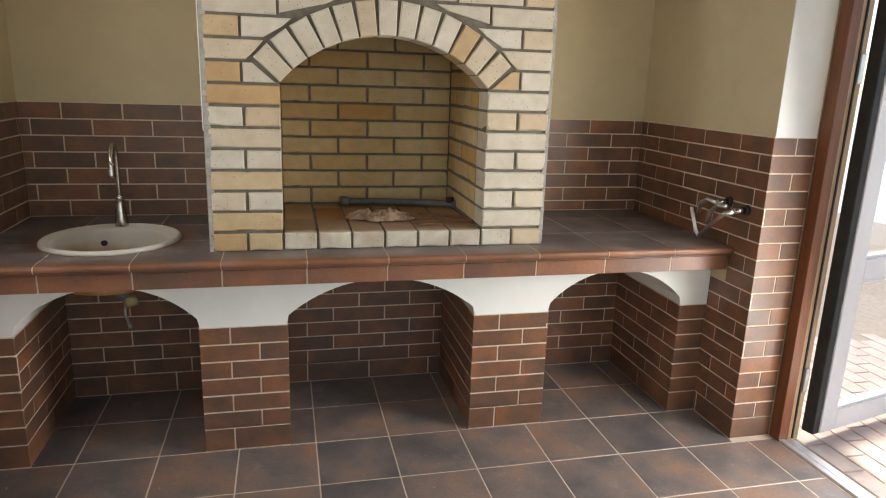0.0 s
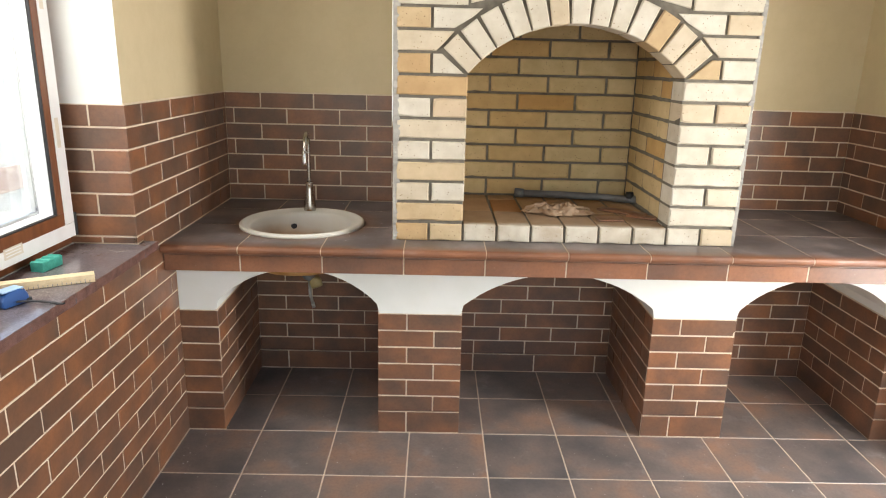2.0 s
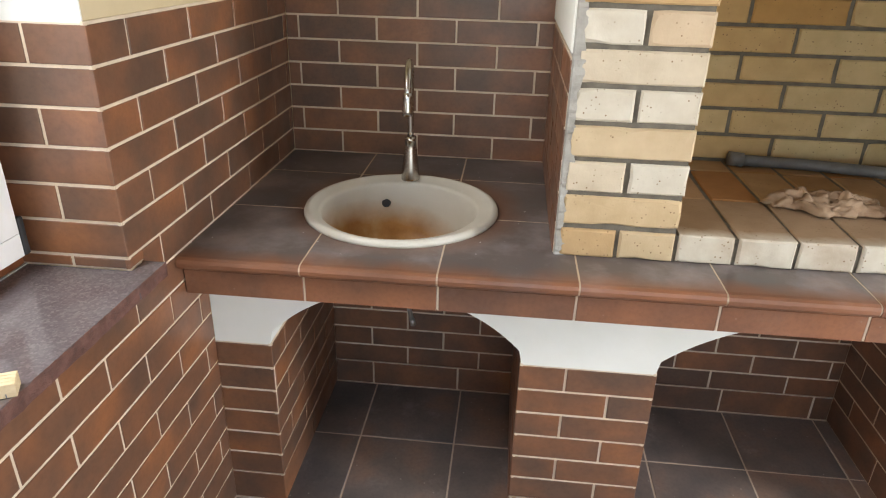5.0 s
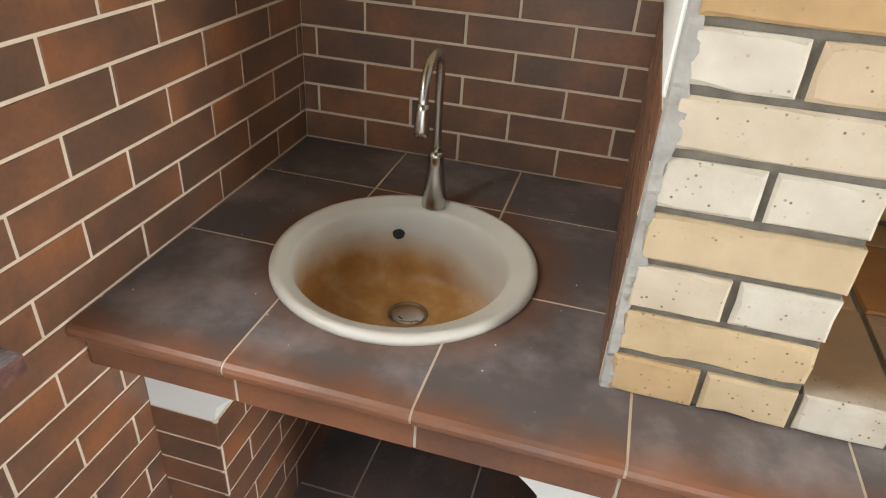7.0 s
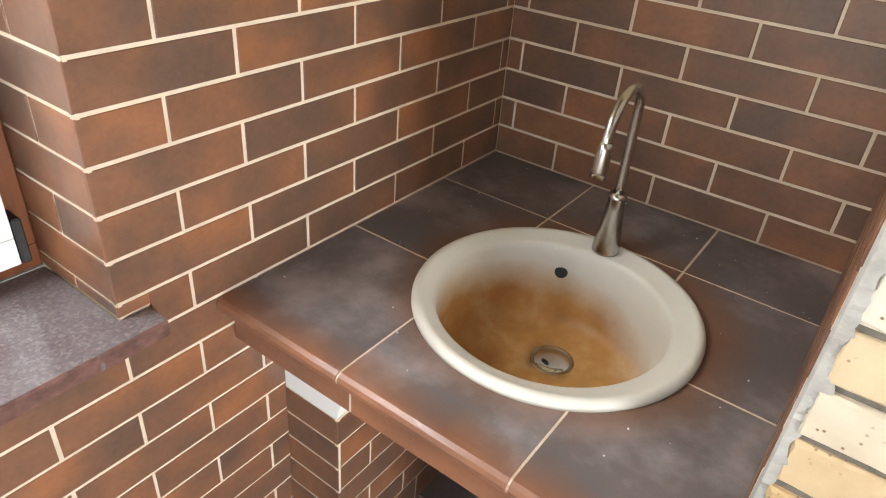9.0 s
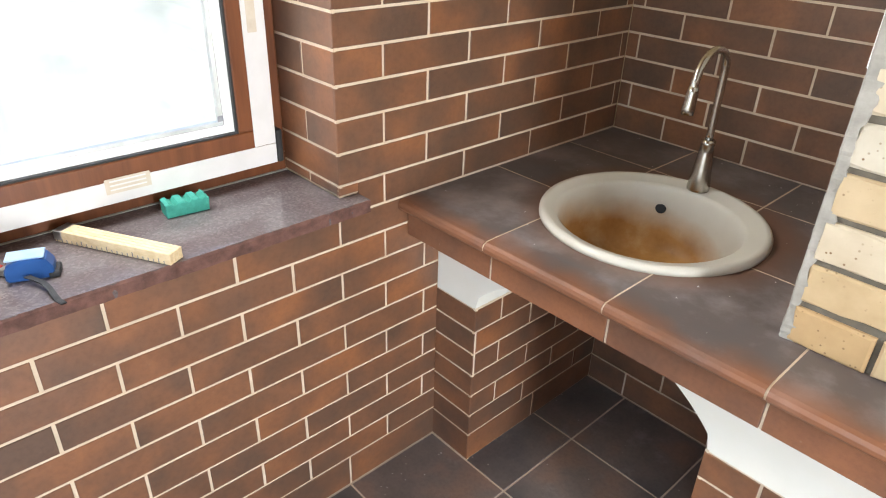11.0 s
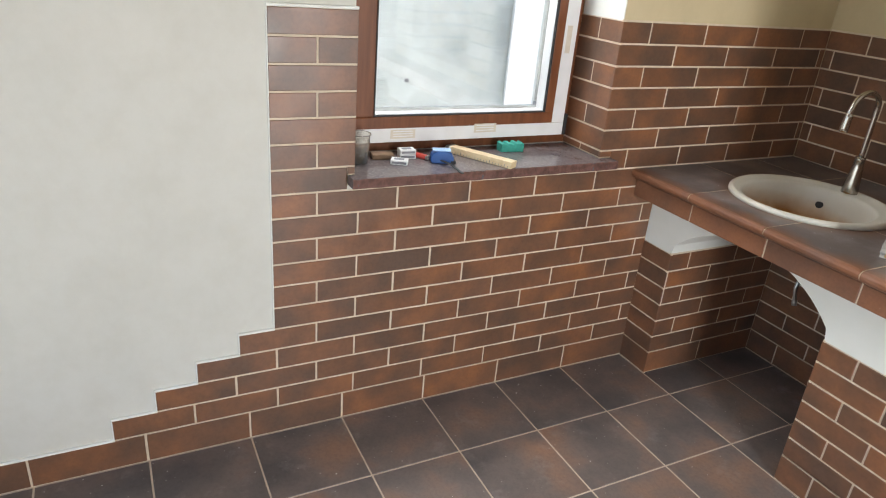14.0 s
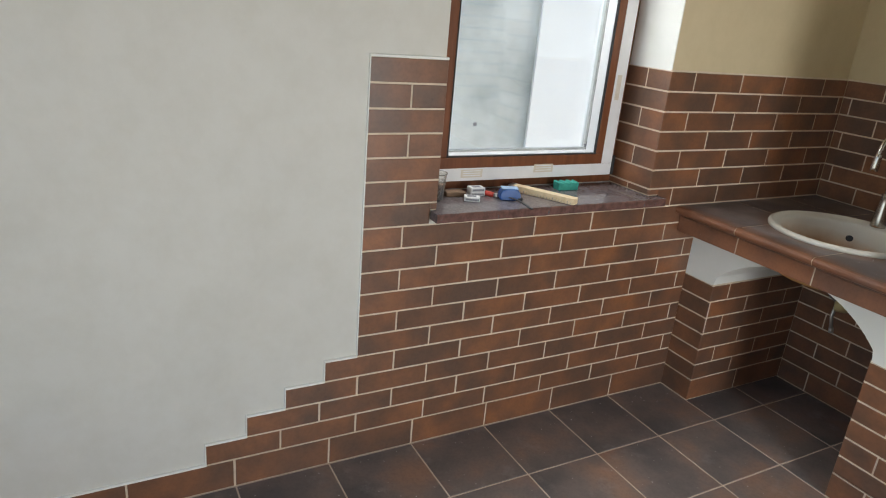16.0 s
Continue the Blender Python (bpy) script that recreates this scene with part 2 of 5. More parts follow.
M_GROUND = grainy("unseen_bounce_ground", (0.42, 0.41, 0.39), (0.55, 0.54, 0.52), 1.5, 0.95, 0.4, 0.0, False)
M_YELLOW = grainy("brass_fitting", (0.42, 0.33, 0.14), (0.56, 0.46, 0.22), 30, 0.5, 0.1)


def granite():
    """Polished dark red-brown stone with pale chips and a film of dust."""
    k = Nodes("polished_brown_granite", 0.2)
    co = k.coords(False)
    vor = k.n("ShaderNodeTexVoronoi", Scale=240.0)
    k.link(co, vor.inputs["Vector"])
    chips = k.ramp(vor.outputs["Color"], (0.25, (0.112, 0.088, 0.092)), (0.6, (0.14, 0.110, 0.114)), (0.9, (0.19, 0.158, 0.160)))
    dust = k.ramp(k.noise(co, 16, 6, 0.7), (0.38, (0.08, 0.08, 0.08)), (0.75, (0.4, 0.4, 0.4)))
    k.colour(k.mix(dust, chips, (0.25, 0.24, 0.245)))
    k.rough(k.ramp(k.noise(co, 18, 5), (0.35, (0.05,) * 3), (0.7, (0.20,) * 3)))
    return k.m


M_GRANITE = granite()


def sink_stone():
    """Cream composite; rust-brown residue lies in the lower part of the bowl."""
    k = Nodes("cream_composite_stained", 0.42)
    co = k.coords(False)
    sep = k.n("ShaderNodeSeparateXYZ")
    k.link(co, sep.inputs[0])
    wob = k.math('MULTIPLY', k.math('SUBTRACT', k.noise(co, 7, 5, 0.6), 0.5), 0.08)
    # the residue is deepest towards the back left of the bowl
    tilt = k.math('ADD', k.math('MULTIPLY', sep.outputs["X"], 0.22), k.math('MULTIPLY', sep.outputs["Y"], 0.02))
    level = k.math('ADD', k.math('ADD', sep.outputs["Z"], wob), tilt)
    mask = k.n("ShaderNodeMapRange")
    mask.inputs["From Min"].default_value = -0.062
    mask.inputs["From Max"].default_value = -0.135
    k.link(level, mask.inputs["Value"])
    rust = k.ramp(k.noise(co, 12, 5, 0.6), (0.3, (0.36, 0.165, 0.038)), (0.55, (0.50, 0.265, 0.085)), (0.75, (0.62, 0.43, 0.23)))
    base = k.ramp(k.noise(co, 5, 4), (0.3, (0.58, 0.555, 0.48)), (0.7, (0.655, 0.63, 0.555)))
    k.colour(k.mix(mask.outputs[0], base, rust))
    k.bump(k.noise(co, 220, 3), 0.05, 0.0006)
    return k.m


M_CERAMIC = sink_stone()


def glass():
    k = Nodes("window_glass", 0.0)
    k.b.inputs["Transmission Weight"].default_value = 1.0
    k.b.inputs["IOR"].default_value = 1.45
    k.b.inputs["Base Color"].default_value = (0.97, 0.99, 0.985, 1)
    return k.m


M_GLASS = glass()
M_JAR = Nodes("jar_plastic", 0.08, 0.0, (0.93, 0.92, 0.88))
M_JAR.b.inputs["Transmission Weight"].default_value = 0.9
M_JAR = M_JAR.m
M_LIQUID = grainy("brown_residue", (0.10, 0.05, 0.02), (0.20, 0.11, 0.05), 20, 0.5, 0.1)


# ---- mesh helpers ----
def part(name, bm, material, parent=None, label=""):
    """Links a bmesh as one mesh object, under parent if one is given."""
    me = bpy.data.meshes.new(name)
    bm.to_mesh(me)
    bm.free()
    me.materials.append(material)
    ob = new(name, me)
    if parent is not None:
        ob.parent = parent
        ob.matrix_parent_inverse = parent.matrix_world.inverted()
    if label:
        tagged(ob, label)
    return ob


def thing(name, at, label, category, group="", kind=""):
    ob = new(name)
    ob.empty_display_size = 0.05
    ob.matrix_world = Matrix.Translation(at) if len(at) == 3 else at
    ob.location = Vector(at)
    bpy.context.view_layer.update()
    return tagged(ob, label, category, group, kind)


def box(bm, x0, x1, y0, y1, z0, z1, bevel=0.0, segs=1):
    v = [bm.verts.new(c) for c in ((x0, y0, z0), (x1, y0, z0), (x1, y1, z0), (x0, y1, z0), (x0, y0, z1), (x1, y0, z1), (x1, y1, z1), (x0, y1, z1))]
    fs = [bm.faces.new([v[i] for i in f]) for f in ((0, 3, 2, 1), (4, 5, 6, 7), (0, 1, 5, 4), (1, 2, 6, 5), (2, 3, 7, 6), (3, 0, 4, 7))]
    if bevel:
        edges = list({e for f in fs for e in f.edges})
        bmesh.ops.bevel(bm, geom=edges, offset=bevel, segments=segs, affect='EDGES', profile=0.5)
    return bm


def boxes(*rows, bevel=0.0):
    bm = bmesh.new()
    for r in rows:
        box(bm, *r, bevel=bevel)
    return bm


def smooth(ob):
    for p in ob.data.polygons:
        p.use_smooth = True
    return ob


def lathe(profile, steps=48, centre=(0, 0, 0)):
    bm = bmesh.new()
    rings = []
    for r, z in profile:
        rings.append([bm.verts.new((centre[0] + r * math.cos(2 * math.pi * i / steps), centre[1] + r * math.sin(2 * math.pi * i / steps), centre[2] + z)) for i in range(steps)])
    for a, b in zip(rings, rings[1:]):
        for i in range(steps):
            j = (i + 1) % steps
            bm.faces.new((a[i], a[j], b[j], b[i]))
    bmesh.ops.recalc_face_normals(bm, faces=bm.faces)
    return bm


def tube(points, radii, steps=14, close=True):
    """A round tube along points; radii one number or one for each point."""
    bm = bmesh.new()
    pts = [Vector(p) for p in points]
    if isinstance(radii, (int, float)):
        radii = [radii] * len(pts)
    rings, side = [], None
    for i, p in enumerate(pts):
        d = (pts[min(i + 1, len(pts) - 1)] - pts[max(i - 1, 0)]).normalized()
        if side is None:
            side = d.orthogonal().normalized()
        side = (side - d * side.dot(d)).normalized()
        up = d.cross(side)
        rings.append([bm.verts.new(p + radii[i] * (math.cos(a) * side + math.sin(a) * up)) for a in (2 * math.pi * k / steps for k in range(steps))])
    for a, b in zip(rings, rings[1:]):
        for k in range(steps):
            bm.faces.new((a[k], a[(k + 1) % steps], b[(k + 1) % steps], b[k]))
    if close:
        bm.faces.new(rings[0][::-1])
        bm.faces.new(rings[-1])
    bmesh.ops.recalc_face_normals(bm, faces=bm.faces)
    return bm


def prism(poly, y0, y1, bevel=0.0):
    """A solid from a polygon in x, z between two depths."""
    bm = bmesh.new()
    a = [bm.verts.new((x, y0, z)) for x, z in poly]
    b = [bm.verts.new((x, y1, z)) for x, z in poly]
    front = bm.faces.new(a)
    bm.faces.new(b[::-1])
    n = len(poly)
    for i in range(n):
        bm.faces.new((a[i], b[i], b[(i + 1) % n], a[(i + 1) % n]))
    if bevel:
        bmesh.ops.bevel(bm, geom=list(front.edges), offset=bevel, segments=1, affect='EDGES')
    bmesh.ops.recalc_face_normals(bm, faces=bm.faces)
    return bm


PIECES = {}
RNG = random.Random(7)


def chipped_mesh(w, d, h, chamfer, material, variant):
    """A brick whose front arrises are worn and chipped; four variants of each size."""
    key = ("chipped", round(w, 4), round(d, 4), round(h, 4), material.name, variant)
    if key in PIECES:
        return PIECES[key]
    rng = random.Random(1000 * variant + int(w * 1e4) + int(h * 1e5))
    nu, nv = max(2, int(w / 0.03)), 2
    rim = [(w * i / nu, 0.0, 0, 1) for i in range(nu)] + [(w, h * i / nv, -1, 0) for i in range(nv)] + [(w - w * i / nu, h, 0, -1) for i in range(nu)] + [(0.0, h - h * i / nv, 1, 0) for i in range(nv)]
    bm = bmesh.new()
    f, e, b = [], [], []
    for u, v, du, dv in rim:
        j = rng.uniform(0.0, 0.0006) + (rng.uniform(0.0015, 0.0045) if rng.random() < 0.09 else 0.0)
        corner = u in (0.0, w) and v in (0.0, h)
        cu, cv = (1 if u == 0.0 else -1 if u == w else 0), (1 if v == 0.0 else -1 if v == h else 0)
        s = chamfer * rng.uniform(0.6, 1.3) + j
        k = 1.25 if corner else 1.0
        f.append(bm.verts.new((u + cu * s * k, rng.uniform(-0.0006, 0.0006), v + cv * s * k)))
        e.append(bm.verts.new((u + cu * j * 0.5, chamfer * rng.uniform(0.7, 1.4) + j * 0.6, v + cv * j * 0.5)))
        b.append(bm.verts.new((u, d, v)))
    n = len(rim)
    mid = bm.verts.new((w / 2, 0.0, h / 2))
    for i in range(n):
        j = (i + 1) % n
        bm.faces.new((f[i], f[j], mid))
        bm.faces.new((f[i], e[i], e[j], f[j]))
        bm.faces.new((e[i], b[i], b[j], e[j]))
    bmesh.ops.recalc_face_normals(bm, faces=bm.faces)
    me = bpy.data.meshes.new("brick")
    bm.to_mesh(me)
    bm.free()
    me.materials.append(material)
    PIECES[key] = me
    return me


def piece_mesh(kind, w, d, h, chamfer, material):
    """One shared mesh for all pieces of a size: x along the face, y into the wall, z up."""
    if kind == "brick":
        return chipped_mesh(w, d, h, chamfer, material, RNG.randrange(4))
    key = (kind, round(w, 4), round(d, 4), round(h, 4), material.name)
    if key not in PIECES:
        bm = bmesh.new()
        c = chamfer
        f = [bm.verts.new(p) for p in ((c, 0, c), (w - c, 0, c), (w - c, 0, h - c), (c, 0, h - c))]
        e = [bm.verts.new(p) for p in ((0, c, 0), (w, c, 0), (w, c, h), (0, c, h))]
        b = [bm.verts.new(p) for p in ((0, d, 0), (w, d, 0), (w, d, h), (0, d, h))]
        bm.faces.new(f)
        for i in range(4):
            j = (i + 1) % 4
            bm.faces.new((f[i], e[i], e[j], f[j]))
            bm.faces.new((e[i], b[i], b[j], e[j]))
        bm.faces.new(b[::-1])
        bmesh.ops.recalc_face_normals(bm, faces=bm.faces)
        me = bpy.data.meshes.new(kind)
        bm.to_mesh(me)
        bm.free()
        me.materials.append(material)
        PIECES[key] = me
    return PIECES[key]


def lay(parent, name, m, w, d, h, chamfer, material, jitter=0.0, turn=0.0):
    ob = new(name, piece_mesh(name, w, d, h, chamfer, material))
    ob.parent = parent
    ob.matrix_parent_inverse = parent.matrix_world.inverted()
    if jitter or turn:
        m = m @ pose(0, RNG.uniform(-jitter, jitter), 0, RNG.uniform(-turn, turn), 0, RNG.uniform(-turn, turn))
    ob.matrix_basis = m
    return ob


def facing(origin, along, into):
    """The pose of a face: local x along it, local y into the wall, z up."""
    a, i = Vector(along), Vector(into)
    m = Matrix.Identity(4)
    m.col[0][:3], m.col[1][:3], m.col[2][:3], m.col[3][:3] = a, i, (0, 0, 1), origin
    return m


JOINT = 0.0062


def tile_rows(parent, m, rows, length, spans, first, material=M_TILE, grout=M_GROUT, depth=0.008, name="tile"):
    """Courses of thin tiles. rows: (z0, z1) joint to joint; spans(k): the (u0, u1) that row k covers; first(k): where one of its head joints lies."""
    g = bmesh.new()
    for k, (z0, z1) in enumerate(rows):
        for u0, u1 in spans(k):
            box(g, u0, u1, 0.0022, depth, z0, z1 + (JOINT / 2 if k == len(rows) - 1 else 0.0))
            edges = [u0]
            u = first(k) + length * math.floor((u0 - first(k)) / length)
            while u < u1 - 0.012:
                if u > u0 + 0.012:
                    edges.append(u)
                u += length
            edges.append(u1)
            for a, b in zip(edges, edges[1:]):
                a2 = a + (JOINT / 2 if a > u0 else 0.0)
                b2 = b - (JOINT / 2 if b < u1 else 0.0)
                lay(parent, name, m @ Matrix.Translation((round(a2, 3), 0, z0 + JOINT / 2)), round(b2 - a2, 3), depth, z1 - z0 - JOINT, 0.0012, material, 0.0004, 0.08)
    me = bpy.data.meshes.new("grout")
    g.to_mesh(me)
    g.free()
    me.materials.append(grout)
    ob = new("grout", me)
    ob.parent = parent
    ob.matrix_parent_inverse = parent.matrix_world.inverted()
    ob.matrix_basis = m
    tagged(ob, "pale cream grout between the tiles")
    return ob


def courses(z0, z1, n):
    step = (z1 - z0) / n
    return [(z0 + i * step, z0 + (i + 1) * step) for i in range(n)]

# ---- the room ----
CEIL = 2.65
SOUTH = -2.85
TOP, PLINTH = 1.303, 0.0994          # tiled dado, left and back
TOP_E, PLINTH_E = 1.274, 0.092       # by the door
WALL_Y, BASE_Y, EAST = 0.936, 0.790, 2.910
COUNTER = 0.806
WIN0, WIN1, WIN_TOP, SILL = -0.960, -0.078, 2.15, 0.853
DOOR0, DOOR1, DOOR_TOP = -0.058, -1.06, 2.10

floor = tagged(part("floor", boxes((-0.30, 3.17, SOUTH - 0.3, 1.25, -0.12, -0.0014)), M_FGROUT), "pale grout bed under dark rustic floor tiles", "floor", kind="structure")
# Ceiling is never in view; its dark brown only cuts bounced light.
ceiling = tagged(part("ceiling", boxes((-0.31, 3.32, SOUTH - 0.3, 1.25, CEIL, CEIL + 0.2)), M_CEIL), "plain unseen ceiling, coloured dark to cut bounced light", "ceiling", kind="structure")
# South of the window the paint is paled for skylight; the pier stays warm.
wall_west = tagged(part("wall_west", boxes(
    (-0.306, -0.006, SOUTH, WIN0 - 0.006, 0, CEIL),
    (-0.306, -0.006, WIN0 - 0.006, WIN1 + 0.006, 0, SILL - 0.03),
    (-0.306, -0.006, WIN0 - 0.006, WIN1 + 0.006, WIN_TOP, CEIL)), M_PLASTER_SKYLIT),
    "plastered wall, paled for cool skylight, with a stepped brown clinker dado", "wall", kind="structure")
part("pier_plaster", boxes((-0.306, -0.006, WIN1 + 0.006, 0.9415, 0, CEIL - 0.001)), M_PLASTER, wall_west, "wall plaster in cream, tinted for warm bounced light")
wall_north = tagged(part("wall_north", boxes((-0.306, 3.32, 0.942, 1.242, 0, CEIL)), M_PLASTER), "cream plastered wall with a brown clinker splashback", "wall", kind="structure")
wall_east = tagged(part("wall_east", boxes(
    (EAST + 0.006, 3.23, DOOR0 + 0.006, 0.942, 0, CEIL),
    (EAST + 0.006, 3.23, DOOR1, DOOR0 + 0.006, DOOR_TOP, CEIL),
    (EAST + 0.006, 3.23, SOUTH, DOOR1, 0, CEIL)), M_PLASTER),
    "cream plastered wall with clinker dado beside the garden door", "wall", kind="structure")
# Rear wall is out of view; its opening is added to let light in.
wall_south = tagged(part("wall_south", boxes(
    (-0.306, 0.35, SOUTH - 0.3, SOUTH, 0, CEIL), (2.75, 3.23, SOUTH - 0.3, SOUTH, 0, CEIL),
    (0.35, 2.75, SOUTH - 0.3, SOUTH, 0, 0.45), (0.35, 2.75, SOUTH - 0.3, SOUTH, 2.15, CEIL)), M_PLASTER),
    "plain unseen cream plastered wall with an opening added for light", "wall", kind="structure")

W_ROWS = courses(PLINTH, TOP, 17)
E_ROWS = courses(PLINTH_E, TOP_E, 17)
LEN = 0.2475
LEN_N = 0.2435


# left wall: stepped dado below and beside the window
def west_spans(k):
    z0, z1 = W_ROWS[k]
    south = (-1.662, -1.542, -1.425, -1.302)[k] if k < 4 else -1.198
    if z1 < SILL - 0.03 - 0.002:
        return [(south, 0.215)] if z0 < 0.70 else [(south, 0.112)] if z1 < 0.80 else [(south, WALL_Y)]
    if z0 < SILL:
        return [(south, WIN0 - 0.022), (-0.028, WALL_Y)]
    return [(south, WIN0), (WIN1, WALL_Y)]


def west_first(k):
    return 0.044 if k % 2 == 0 else 0.1675


tile_rows(wall_west, facing((0, 0, 0), (0, 1, 0), (-1, 0, 0)), W_ROWS, LEN, west_spans, west_first)
tile_rows(wall_west, facing((0, 0, 0), (0, 1, 0), (-1, 0, 0)), [(0.0, PLINTH)], 0.2995, lambda k: [(SOUTH, 0.215)], lambda k: -0.084)
# plaster and grout ledge that crowns each step of the dado
SOUTHS = (-1.662, -1.542, -1.425, -1.302, -1.198)
LEDGES = [(-0.008, 0.0035, SOUTHS[i] - 0.003, SOUTHS[i + 1] - 0.0005, W_ROWS[i][1] - 0.002, W_ROWS[i][1] + 0.005) for i in range(4)]
LEDGES += [(-0.008, 0.0035, SOUTH, SOUTHS[0] - 0.0005, PLINTH - 0.002, PLINTH + 0.005), (-0.008, 0.0045, SOUTHS[4] - 0.004, WIN0 - 0.0005, TOP - 0.002, TOP + 0.006)]
for b in LEDGES:
    part("ledge", boxes(b, bevel=0.0015), M_WHITE, wall_west, "thin pale ledge above the tiles")
for i in range(5):
    z1 = TOP + 0.002 if i == 4 else W_ROWS[i][1] - 0.0025
    z0 = W_ROWS[i][0] + 0.004 if i == 0 else W_ROWS[i - 1][1] + 0.006
    part("ledge", boxes((-0.008, 0.0008, SOUTHS[i] - 0.0035, SOUTHS[i] - 0.0005, z0, z1)), M_WHITE, wall_west, "thin pale ledge beside the tiles")
# slips beside the ends of the sill
tile_rows(wall_west, facing((0, 0, 0), (0, 1, 0), (-1, 0, 0)), [(SILL, W_ROWS[10][1])], LEN, lambda k: [(WIN0 - 0.0215, WIN0), (WIN1, -0.0285)], lambda k: 5.0)
# reveal by the window
REVEAL = [(SILL, W_ROWS[11][0])] + W_ROWS[11:]
tile_rows(wall_west, facing((-0.218, WIN1, 0), (1, 0, 0), (0, 1, 0)), REVEAL, 1.0, lambda k: [(0, 0.2175)], lambda k: 0.103 if k % 2 == 0 else 0.9)
# back wall above the counter
tile_rows(wall_north, facing((0, WALL_Y, 0), (1, 0, 0), (0, 1, 0)), [(COUNTER, W_ROWS[10][1])] + W_ROWS[11:], LEN_N,
          lambda k: [(0.0005, 0.819)], lambda k: 0.163 if k % 2 == 0 else 0.038)
tile_rows(wall_north, facing((0, WALL_Y, 0), (1, 0, 0), (0, 1, 0)), [(COUNTER, E_ROWS[11][0])] + E_ROWS[11:], LEN,
          lambda k: [(2.108, EAST - 0.0005)], lambda k: 2.620 if k % 2 == 0 else 2.497)


# right wall and the door reveal
def east_spans(k):
    z0, z1 = E_ROWS[k]
    u0 = -0.215 if z1 < 0.70 else -0.112 if z1 < 0.80 else -WALL_Y
    return [(u0, -DOOR0)]


tile_rows(wall_east, facing((EAST, 0, 0), (0, -1, 0), (1, 0, 0)), E_ROWS, LEN, east_spans, lambda k: -0.135 if k % 2 == 0 else -0.135 + LEN / 2)
tile_rows(wall_east, facing((EAST, 0, 0), (0, -1, 0), (1, 0, 0)), [(0.0, PLINTH_E)], 0.2995, lambda k: [(-0.215, -DOOR0)], lambda k: -0.5)
tile_rows(wall_east, facing((EAST, DOOR0, 0), (1, 0, 0), (0, 1, 0)), E_ROWS, 1.0, lambda k: [(0.0005, 0.190)], lambda k: 0.105 if k % 2 == 0 else 0.9)
tile_rows(wall_east, facing((EAST, DOOR0, 0), (1, 0, 0), (0, 1, 0)), [(0.0, PLINTH_E)], 0.2995, lambda k: [(0.0005, 0.190)], lambda k: 0.9)
# white paint on the reveals above the dado
tagged(part("reveal_plaster", boxes((-0.215, -0.006, WIN1 + 0.002, WIN1 + 0.0062, TOP, WIN_TOP)), M_WHITE, wall_west), "white painted window reveal")
tagged(part("reveal_plaster", boxes((EAST + 0.006, EAST + 0.190, DOOR0 + 0.002, DOOR0 + 0.0062, TOP_E, DOOR_TOP)), M_WHITE, wall_east), "white painted door reveal")

# low wall behind the open bays
base_wall = tagged(part("wall_base", boxes((0.0, EAST, BASE_Y + 0.008, 0.9415, 0, 0.70)), M_GROUT), "brown clinker wall at the back of the bays", "wall", kind="structure")
B_ROWS = courses(0.092, 0.092 + 0.0702 * 7, 7)
for a, b, s in ((0.146, 0.763, 0.277), (1.088, 1.830, 1.30), (2.158, 2.774, 2.35)):
    tile_rows(base_wall, facing((0, BASE_Y, 0), (1, 0, 0), (0, 1, 0)), B_ROWS, LEN, lambda k: [(a, b)], lambda k: s + (0 if k % 2 else LEN / 2))
    tile_rows(base_wall, facing((0, BASE_Y, 0), (1, 0, 0), (0, 1, 0)), [(0, 0.092)], 0.2985, lambda k: [(a, b)], lambda k: 0.279)

# floor tiles
PITCH = 0.2985
FX = [-0.006 + PITCH * i for i in range(11)]
FY = [0.2120 + 0.2985 * (2 - i) for i in range(17)]
for i in range(11):
    for j in range(16):
        x0, x1 = max(FX[i], 0.0), min(FX[i] + PITCH, 3.104)
        y0, y1 = FY[j] - 0.2985, min(FY[j], BASE_Y)
        if x1 - x0 < 0.03 or y1 - y0 < 0.03 or y0 < SOUTH:
            continue
        if x0 > EAST - 0.05 and y1 > DOOR0 + 0.05:
            continue
        if y1 > DOOR0 and x1 > EAST:
            x1 = EAST
        m = Matrix.Translation((x0 + 0.0026, y0 + 0.0026, 0.0)) @ Matrix(((1, 0, 0, 0), (0, 0, 1, 0), (0, -1, 0, 0), (0, 0, 0, 1)))
        lay(floor, "tile", m, round(x1 - x0 - 0.0052, 4), 0.004, round(y1 - y0 - 0.0052, 4), 0.0012, M_FLOOR, 0.0002)


# ---- counter on piers ----
SPRING, RISE_C, SLAB0 = 0.553, 0.133, 0.706
PIER_Y = 0.212


